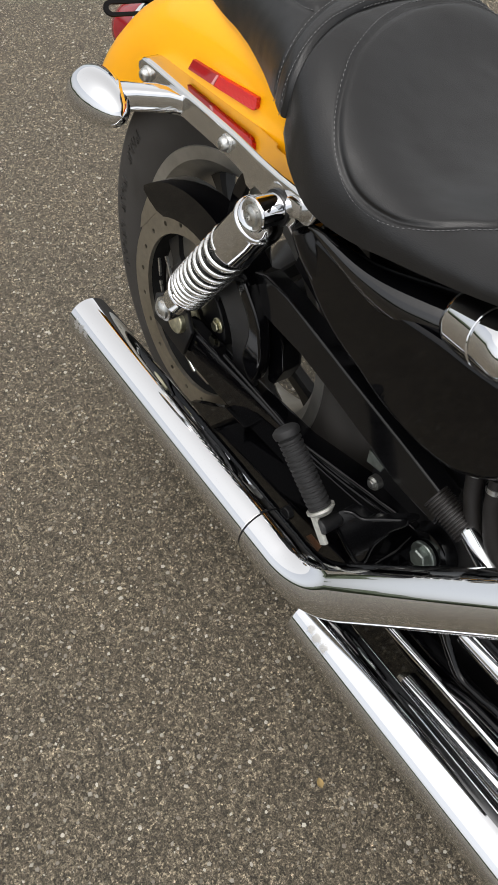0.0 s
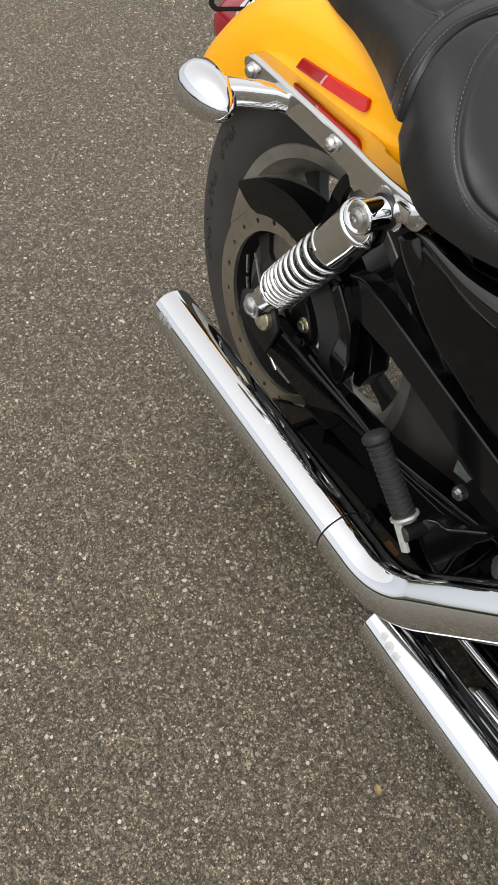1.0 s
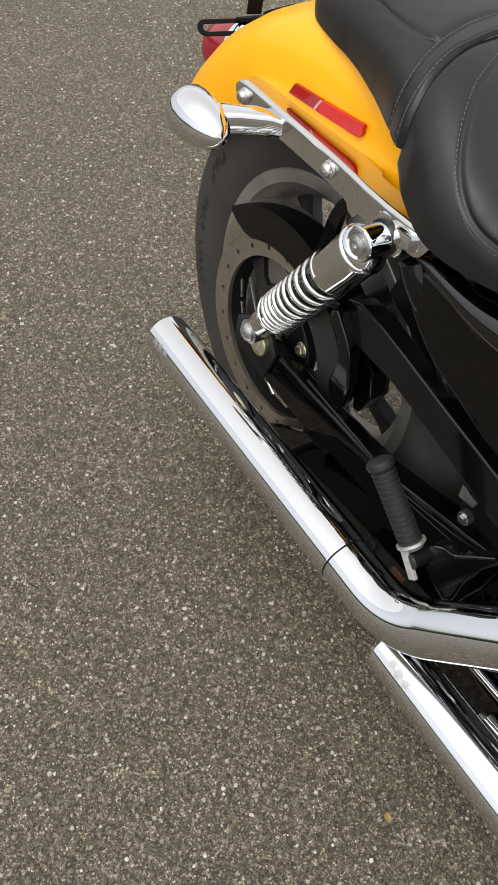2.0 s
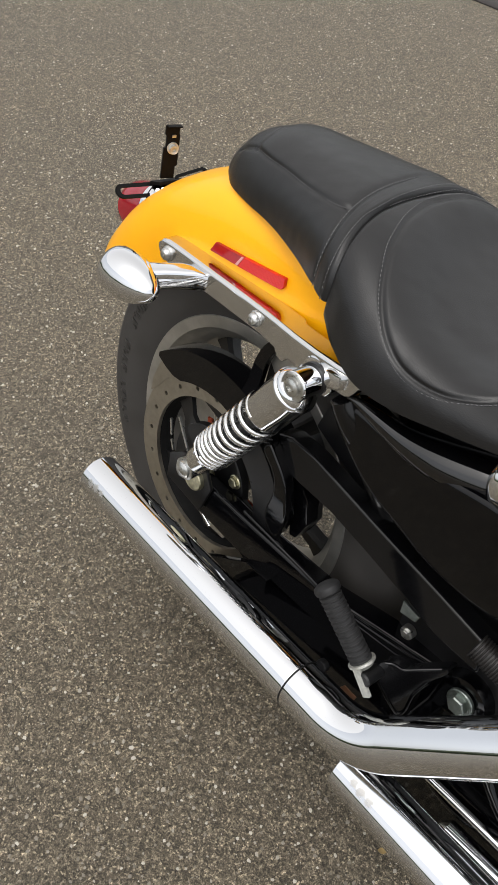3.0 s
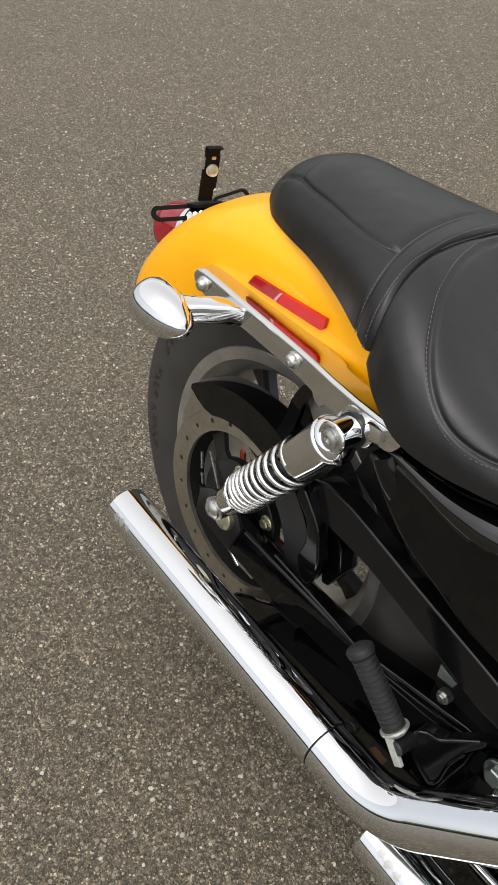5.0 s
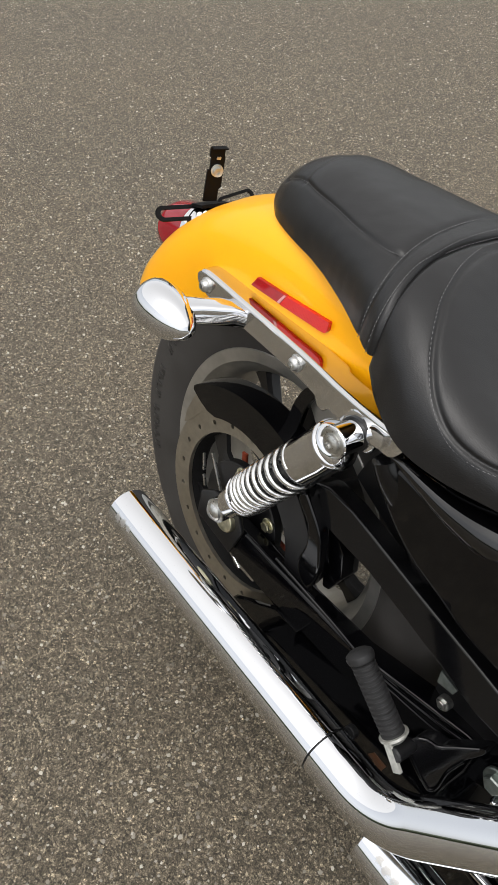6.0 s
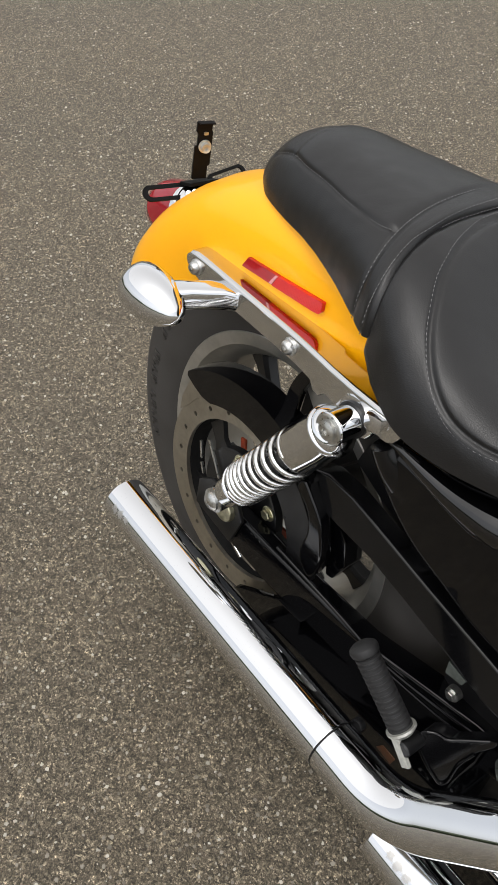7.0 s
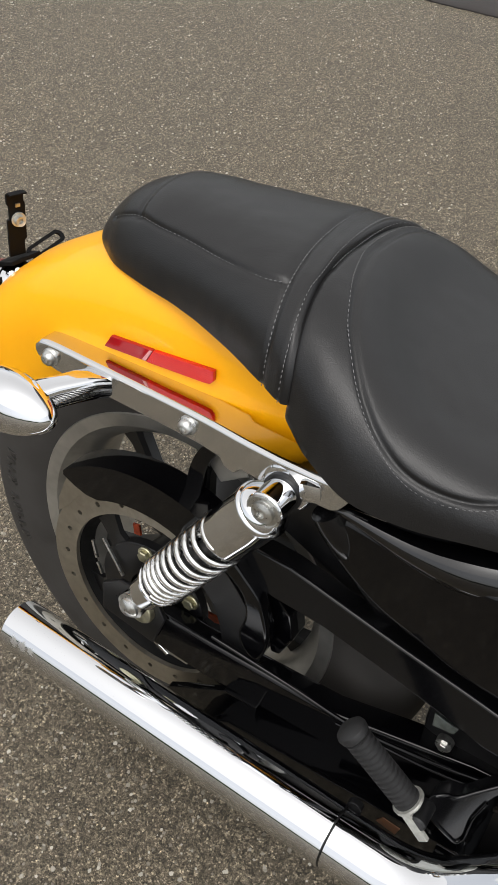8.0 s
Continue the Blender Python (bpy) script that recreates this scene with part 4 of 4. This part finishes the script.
part("chrome_cap", lathe((0.4440, -0.0975, 0.6465), (0.87, -0.24, 0.28), [(-0.056, 0.0), (-0.056, 0.0200), (-0.0535, 0.0258), (-0.049, 0.0294), (-0.041, 0.0312), (-0.006, 0.0306), (-0.0048, 0.0284), (-0.0030, 0.0284), (-0.0018, 0.0306), (0.018, 0.0304), (0.028, 0.0275), (0.034, 0.021), (0.036, 0.0)], 64, caps=False), CHROME, bike, "polished chrome sleeve with a groove near its round end", 50)
# added black block that stands in for the shadow under the seat
part("under_seat_filler", box((0.392, MID, 0.648), (0.29, 0.200, 0.060), (0, 0, 0), 0.006), SATIN_BLACK, bike)

# -- passenger peg --
P0, P1 = Vector((0.372, -0.159, 0.357)), Vector((0.291, -0.170, 0.433))
PD = (P1 - P0).normalized()
ribs = [(0.012, 0.0)]
for k in range(14):
    q = 0.013 + 0.0062 * k
    ribs += [(q, 0.0116), (q + 0.001, 0.0132), (q + 0.0040, 0.0136), (q + 0.0050, 0.0118)]
ribs += [(0.1005, 0.0128), (0.1015, 0.0148), (0.106, 0.0156), (0.109, 0.0148), (0.1118, 0.0110), (0.1130, 0.0)]
peg = part("passenger_peg", lathe(P0, PD, ribs, 40, caps=False), RUBBER, bike, "folded-up ribbed black rubber passenger footpeg")
part("peg_fork", merge(lathe(P0, PD, [(0.006, 0.0105), (0.0115, 0.0165), (0.0145, 0.0165), (0.0145, 0.0)], 36), box(P0 + PD * -0.010 + Vector((-0.004, -0.012, 0.002)), (0.011, 0.005, 0.040), (0, -47, 0), 0.0012)), PALE_ZINC, peg, "dull pale zinc peg clevis")
part("peg_pin", lathe((0.378, -0.166, 0.356), (0, -1, 0), [(-0.02, 0.009), (0.004, 0.009), (0.006, 0.007)], 28), SATIN_BLACK, peg)
bracket_edge = [(0.3780, 0.3705), (0.3889, 0.3745), (0.3998, 0.3700), (0.4123, 0.3775), (0.4303, 0.3868), (0.4352, 0.3828), (0.4328, 0.3751), (0.4251, 0.3637), (0.4194, 0.3409), (0.4206, 0.3134), (0.4157, 0.3055), (0.4079, 0.3133), (0.3969, 0.3275), (0.3860, 0.3434), (0.3790, 0.352)]
cast = slab(smooth_outline(bracket_edge, 3), lambda x: -0.150 + 0.75 * (x - 0.378), lambda x: -0.132 + 0.75 * (x - 0.378), 0.0022, 2)
for v in cast.verts:
    v.co.y -= 0.22 * (0.36 - v.co.z)
part("peg_bracket", cast, FRAME_BLACK, bike, "gloss black cast peg bracket")
def bracket_y(x, z):
    return -0.152 + 0.75 * (x - 0.378) - 0.22 * (0.36 - z)


for rib in ([(0.382, 0.3725), (0.3895, 0.3740), (0.3998, 0.3705), (0.4123, 0.3770), (0.4290, 0.3855)], [(0.384, 0.3470), (0.3969, 0.3285), (0.4079, 0.3145), (0.4150, 0.3075), (0.4196, 0.3150), (0.4190, 0.3409), (0.4245, 0.3625)]):
    part("bracket_rib", sweep(spline([(x, bracket_y(x, z) + 0.0015, z) for x, z in rib], 5), 0.0022, 12), GLOSS_BLACK, bike, "rounded gloss black edge of the peg bracket")
part("pivot_bolt", merge(hexagon((0.4552, -0.0815, 0.3325), (0, -1, 0), 0.0124, 0.0085), lathe((0.4552, -0.077, 0.3325), (0, -1, 0), [(0, 0.0178), (0.0035, 0.0178), (0.0048, 0.0166), (0.0048, 0.0)], 40)), BOLT_ZINC, bike, "large dull zinc flanged pivot bolt")
part("pivot_boss", lathe((0.4552, 0.03, 0.3325), (0, -1, 0), [(0, 0.034), (0.090, 0.034), (0.104, 0.029), (0.106, 0.0)], 40), GLOSS_BLACK, bike)

# -- tail light and plate bracket --
tail = part("tail_light", lathe((-0.318, MID - 0.004, 0.566), (-0.88, 0.0, -0.30), [(-0.022, 0.0), (-0.022, 0.0375), (-0.010, 0.0395), (0.024, 0.040), (0.040, 0.036), (0.048, 0.025), (0.051, 0.0)], 48, caps=False), RED_LENS, bike, "round red tail light in a chrome housing")
part("housing", lathe((-0.318, MID - 0.004, 0.566), (-0.88, 0.0, -0.30), [(-0.075, 0.018), (-0.052, 0.032), (-0.032, 0.0395), (-0.020, 0.0405), (-0.018, 0.0390)], 48), CHROME, tail, "chrome housing")
post = bmesh.new()
post_edge = [(-0.0125, 0.627), (-0.0125, 0.672), (-0.0095, 0.6725), (-0.0095, 0.688), (-0.0120, 0.691), (-0.0120, 0.703), (0.0090, 0.703), (0.0090, 0.692), (0.0105, 0.690), (0.0105, 0.646), (0.0075, 0.644), (0.0075, 0.627)]
skin(post, [[post.verts.new((d, y, z)) for y, z in post_edge] for d in (-0.0015, 0.0015)])
post.transform(pose(-0.290, 0.021, 0, 0, 0, -14))
bracket = part("plate_bracket", post, MATT_BLACK, bike, "empty black licence plate bracket with slotted arms")
part("slot_edge", box((-0.2875, 0.0212, 0.6885), (0.002, 0.006, 0.004), (0, 0, -14), 0.0006), CAST, bracket)
part("post_lip", box((-0.286, 0.0195, 0.7035), (0.009, 0.021, 0.002), (0, 0, -14), 0.0006), MATT_BLACK, bracket)
for by in (0.002, 0.012):
    part("bracket_bolt", lathe((-0.283, by - 0.004, 0.6125), (0.75, -0.45, 0.45), [(-0.01, 0.0042), (0.012, 0.0042), (0.0125, 0.0032), (0.013, 0.0)], 18), CHROME, bracket, "small chrome bolt")


def slotted_arm(c, turn, length, width):
    """A flat arm with a long slot through it."""
    bm = bmesh.new()
    out, inn = [], []
    for k in range(32):
        q = 2 * math.pi * k / 32
        e = 1 if math.cos(q) >= 0 else -1
        out.append(((length / 2 - width / 2) * e + width / 2 * math.cos(q), width / 2 * math.sin(q)))
        inn.append(((length / 2 - width / 2) * e * 0.92 + width * 0.27 * math.cos(q), width * 0.27 * math.sin(q)))
    rings = [[bm.verts.new((x, y, z)) for x, y in pts] for pts, z in ((out, 0), (out, 0.0025), (inn, 0.0025), (inn, 0))]
    skin(bm, rings + [rings[0]], caps=False)
    bm.transform(pose(*c, *turn))
    return bm


part("slotted_arm", slotted_arm((-0.306, -0.018, 0.606), (34, 0, 78), 0.070, 0.023), MATT_BLACK, bracket)
part("slotted_arm", slotted_arm((-0.296, 0.070, 0.619), (34, 0, 100), 0.070, 0.017), MATT_BLACK, bracket)
part("bracket_base", box((-0.294, 0.024, 0.619), (0.028, 0.044, 0.005), (0, -20, -4), 0.0015), MATT_BLACK, bracket)
part("plate_screw", lathe((-0.289, 0.0215, 0.6715), (0.94, -0.34, 0), [(0, 0.0085), (0.003, 0.0085), (0.003, 0.0066), (0.009, 0.006), (0.008, 0.003), (0.005, 0.003), (0.005, 0.0)], 24, caps=False), PALE_ZINC, bracket, "zinc cap screw")

# -- dark parts between the wheel and the engine --
part("exhaust_bracket", slab([(0.100, 0.198), (0.104, 0.226), (0.120, 0.250), (0.15, 0.271), (0.42, 0.296), (0.436, 0.284), (0.436, 0.216), (0.30, 0.205), (0.14, 0.200)], -0.138, -0.040, 0.004, 2), GLOSS_BLACK, bike, "long gloss black exhaust bracket")
part("bracket_tail", slab([(0.040, 0.200), (0.050, 0.226), (0.072, 0.243), (0.098, 0.261), (0.128, 0.284), (0.170, 0.286), (0.170, 0.200), (0.03, 0.194)], -0.114, -0.104, 0.002), GLOSS_BLACK, bike, "gloss black rear end of the exhaust bracket")
part("bracket_rust", slab([(0.337, 0.268), (0.343, 0.280), (0.363, 0.279), (0.360, 0.265)], -0.1392, -0.1376, 0.0005), RUST, bike, "rusty weld spot")
part("muffler_stud", lathe((0.317, -0.156, 0.304), (0, -1, 0.15), [(0, 0.0085), (0.006, 0.0085), (0.008, 0.0075), (0.0085, 0.0)], 32, caps=False), SATIN_BLACK, bike, "black stud head beside the muffler joint")
part("drain_nut", lathe((0.469, -0.080, 0.311), (0, -1, 0.3), [(0, 0.0085), (0.006, 0.0085), (0.009, 0.0065), (0.012, 0.005), (0.0125, 0.0)], 16), CHROME, bike, "small chrome nut")
part("rail_plug", lathe((0.399, -0.090, 0.422), (0, -1, 0), [(0, 0.0078), (0.004, 0.0078), (0.006, 0.006), (0.0062, 0.0)], 24), RUBBER, bike, "small black rubber plug in the frame rail")
part("battery_box", box((0.43, MID, 0.53), (0.38, 0.13, 0.17), (0, 0, 0), 0.01), SATIN_BLACK, bike)
# next three: unseen far-side parts, added to keep light off the tyre
part("unseen_far_swingarm", slab([(-0.03, 0.300), (-0.02, 0.340), (0.10, 0.345), (0.40, 0.342), (0.485, 0.345), (0.49, 0.310), (0.45, 0.292), (0.10, 0.284), (0.02, 0.292)], 0.115, 0.140, 0.005, 2), GLOSS_BLACK, bike, "unseen far leg of the swingarm, added to block light")
part("unseen_belt_guard", slab(smooth_outline([(0.10, 0.375), (0.14, 0.43), (0.25, 0.46), (0.42, 0.46), (0.45, 0.40), (0.42, 0.36), (0.25, 0.355)], 3), 0.118, 0.145, 0.004), SATIN_BLACK, bike, "unseen black belt guard, added to block light")
part("unseen_primary_case", slab(smooth_outline([(0.40, 0.30), (0.42, 0.40), (0.50, 0.45), (0.80, 0.45), (0.94, 0.40), (0.95, 0.30), (0.85, 0.23), (0.50, 0.22)], 4), 0.09, 0.15, 0.008), SATIN_BLACK, bike, "unseen black case on the far side, added to block light")
# plain boxes for the gearbox, enlarged to blacken gaps and stop light
part("gearbox_filler", merge(box((0.70, MID, 0.36), (0.30, 0.16, 0.24), (0, 0, 0), 0.02), box((0.535, 0.015, 0.45), (0.40, 0.15, 0.25), (0, 0, 0), 0.015)), SATIN_BLACK, bike)
for hx in (0.470, 0.497):
    part("oil_hose", sweep(spline([(hx - 0.006, -0.078, 0.505), (hx + 0.006, -0.080, 0.462), (hx + 0.030, -0.082, 0.425), (hx + 0.07, -0.08, 0.40)]), 0.0092, 18), BROWN_RUBBER, bike, "dusty brown-black rubber oil hose")
    part("hose_clip", lathe((hx - 0.004, -0.0783, 0.496), (0.2, 0, -1), [(0, 0.0106), (0.006, 0.0106)], 20), STEEL, bike, "small zinc hose clip")
part("adjuster_rod", sweep([(-0.004, -0.106, 0.299), (0.042, -0.106, 0.274)], 0.0028, 12), CHROME, arm, "thin chrome adjuster rod")
part("adjuster_plate", slab([(0.0, 0.300), (0.036, 0.304), (0.076, 0.292), (0.066, 0.266), (0.036, 0.266)], -0.1005, -0.096, 0.0015), CAST, arm, "dull grey adjuster plate")
part("brake_line", merge(sweep(spline([(0.10, -0.107, 0.352), (0.20, -0.100, 0.338), (0.28, -0.100, 0.334), (0.366, -0.100, 0.352), (0.412, -0.100, 0.367)]), 0.0026, 10), sweep(spline([(0.26, -0.105, 0.330), (0.366, -0.106, 0.348), (0.412, -0.106, 0.362)]), 0.0018, 10)), GLOSS_BLACK, bike, "thin black brake lines")
tab = part("frame_tab", slab([(0.3475, 0.409), (0.3735, 0.4045), (0.371, 0.394), (0.349, 0.390)], -0.0895, -0.0865, 0.001), BOLT_ZINC, bike, "small dull grey tab")
part("frame_bolt", merge(hexagon((0.3659, -0.087, 0.3681), (0, -1, 0), 0.0058, 0.005), lathe((0.3659, -0.080, 0.3681), (0, -1, 0), [(0, 0.0090), (0.008, 0.0085)], 24)), STEEL, bike, "small zinc hexagon bolt")
ribs = []
for k in range(14):
    q = 0.0036 * k
    ribs += [(q, 0.0138), (q + 0.0006, 0.0154), (q + 0.0022, 0.0156), (q + 0.0029, 0.0138)]
part("ribbed_boot", lathe((0.445, -0.092, 0.437), (0.75, 0.10, -0.20), ribs, 28), BROWN_RUBBER, bike, "dusty ribbed rubber boot")
part("boot_rod", sweep([(0.486, -0.090, 0.434), (0.492, -0.090, 0.4315), (0.545, -0.092, 0.408), (0.62, -0.10, 0.376)], [0.004, 0.0095, 0.0105, 0.0105], 20), CHROME, bike, "chrome rod")
part("engine_guard", slab([(0.41, 0.085), (0.41, 0.18), (0.47, 0.225), (0.95, 0.25), (0.95, 0.085)], -0.092, -0.070, 0.006, 2), GLOSS_BLACK, bike, "gloss black lower engine guard")
part("guard_rod", sweep([(0.455, -0.105, 0.222), (0.95, -0.105, 0.236)], 0.0055, 16), CHROME, bike, "thin chrome rod")
part("inner_pipe", sweep([(0.513, -0.115, 0.184), (0.523, -0.115, 0.185), (0.95, -0.118, 0.213)], [0.006, 0.0155, 0.0155], 28), CHROME, bike, "inner chrome pipe")
part("guard_block", slab([(0.612, 0.160), (0.616, 0.172), (0.672, 0.186), (0.676, 0.170)], -0.112, -0.092, 0.002), CAST, bike, "small pale grey block")
part("crossover_pipe", sweep([(0.540, -0.075, 0.288), (0.95, -0.080, 0.300)], 0.014, 24), CHROME, bike, "chrome crossover pipe")
# added black sheet that keeps the space behind the lower pipes dark
part("belly_filler", slab([(0.43, 0.12), (0.43, 0.345), (0.95, 0.36), (0.95, 0.12)], -0.055, -0.02, 0.004), SATIN_BLACK, bike)
part("guard_bar", sweep(spline([(0.472, -0.10, 0.212), (0.507, -0.10, 0.206), (0.537, -0.10, 0.211), (0.578, -0.102, 0.2365), (0.64, -0.102, 0.248), (0.95, -0.102, 0.27)]), 0.0055, 14, 1.3), GLOSS_BLACK, bike, "bent gloss black guard bar")
part("guard_bar", sweep(spline([(0.526, -0.098, 0.290), (0.537, -0.098, 0.278), (0.5665, -0.098, 0.254), (0.598, -0.098, 0.2565), (0.66, -0.098, 0.268), (0.95, -0.098, 0.285)]), 0.0050, 14, 1.3), GLOSS_BLACK, bike, "bent gloss black guard bar")
strip = bmesh.new()
skin(strip, [[strip.verts.new(polar(r, a, MID + y)) for r, y in ((0.1995, -0.0535), (0.2005, -0.0545), (0.1960, -0.0512), (0.1950, -0.0500))] for a in range(131, 146, 2)])
part("balance_weight", strip, STEEL, wheel, "pale adhesive balance weight on the rim")
part("strut_plate", slab(smooth_outline([(0.030, 0.500), (0.033, 0.541), (0.044, 0.571), (0.060, 0.588), (0.064, 0.575), (0.054, 0.552), (0.050, 0.522), (0.046, 0.498)], 3), -0.075, -0.066, 0.002), GLOSS_BLACK, bike, "small curved gloss black frame plate under the strut")
part("inner_plate", slab([(0.048, 0.545), (0.058, 0.580), (0.100, 0.590), (0.096, 0.552), (0.064, 0.528)], -0.062, -0.056, 0.002), CAST, bike, "dull grey plate behind the strut")
part("seat_knob", lathe((-0.139, 0.026, 0.716), (-0.8, 0.1, 0.35), [(0, 0.004), (0.008, 0.004), (0.008, 0.0075), (0.013, 0.0075), (0.015, 0.005)], 20), STEEL, bike, "small zinc seat screw")
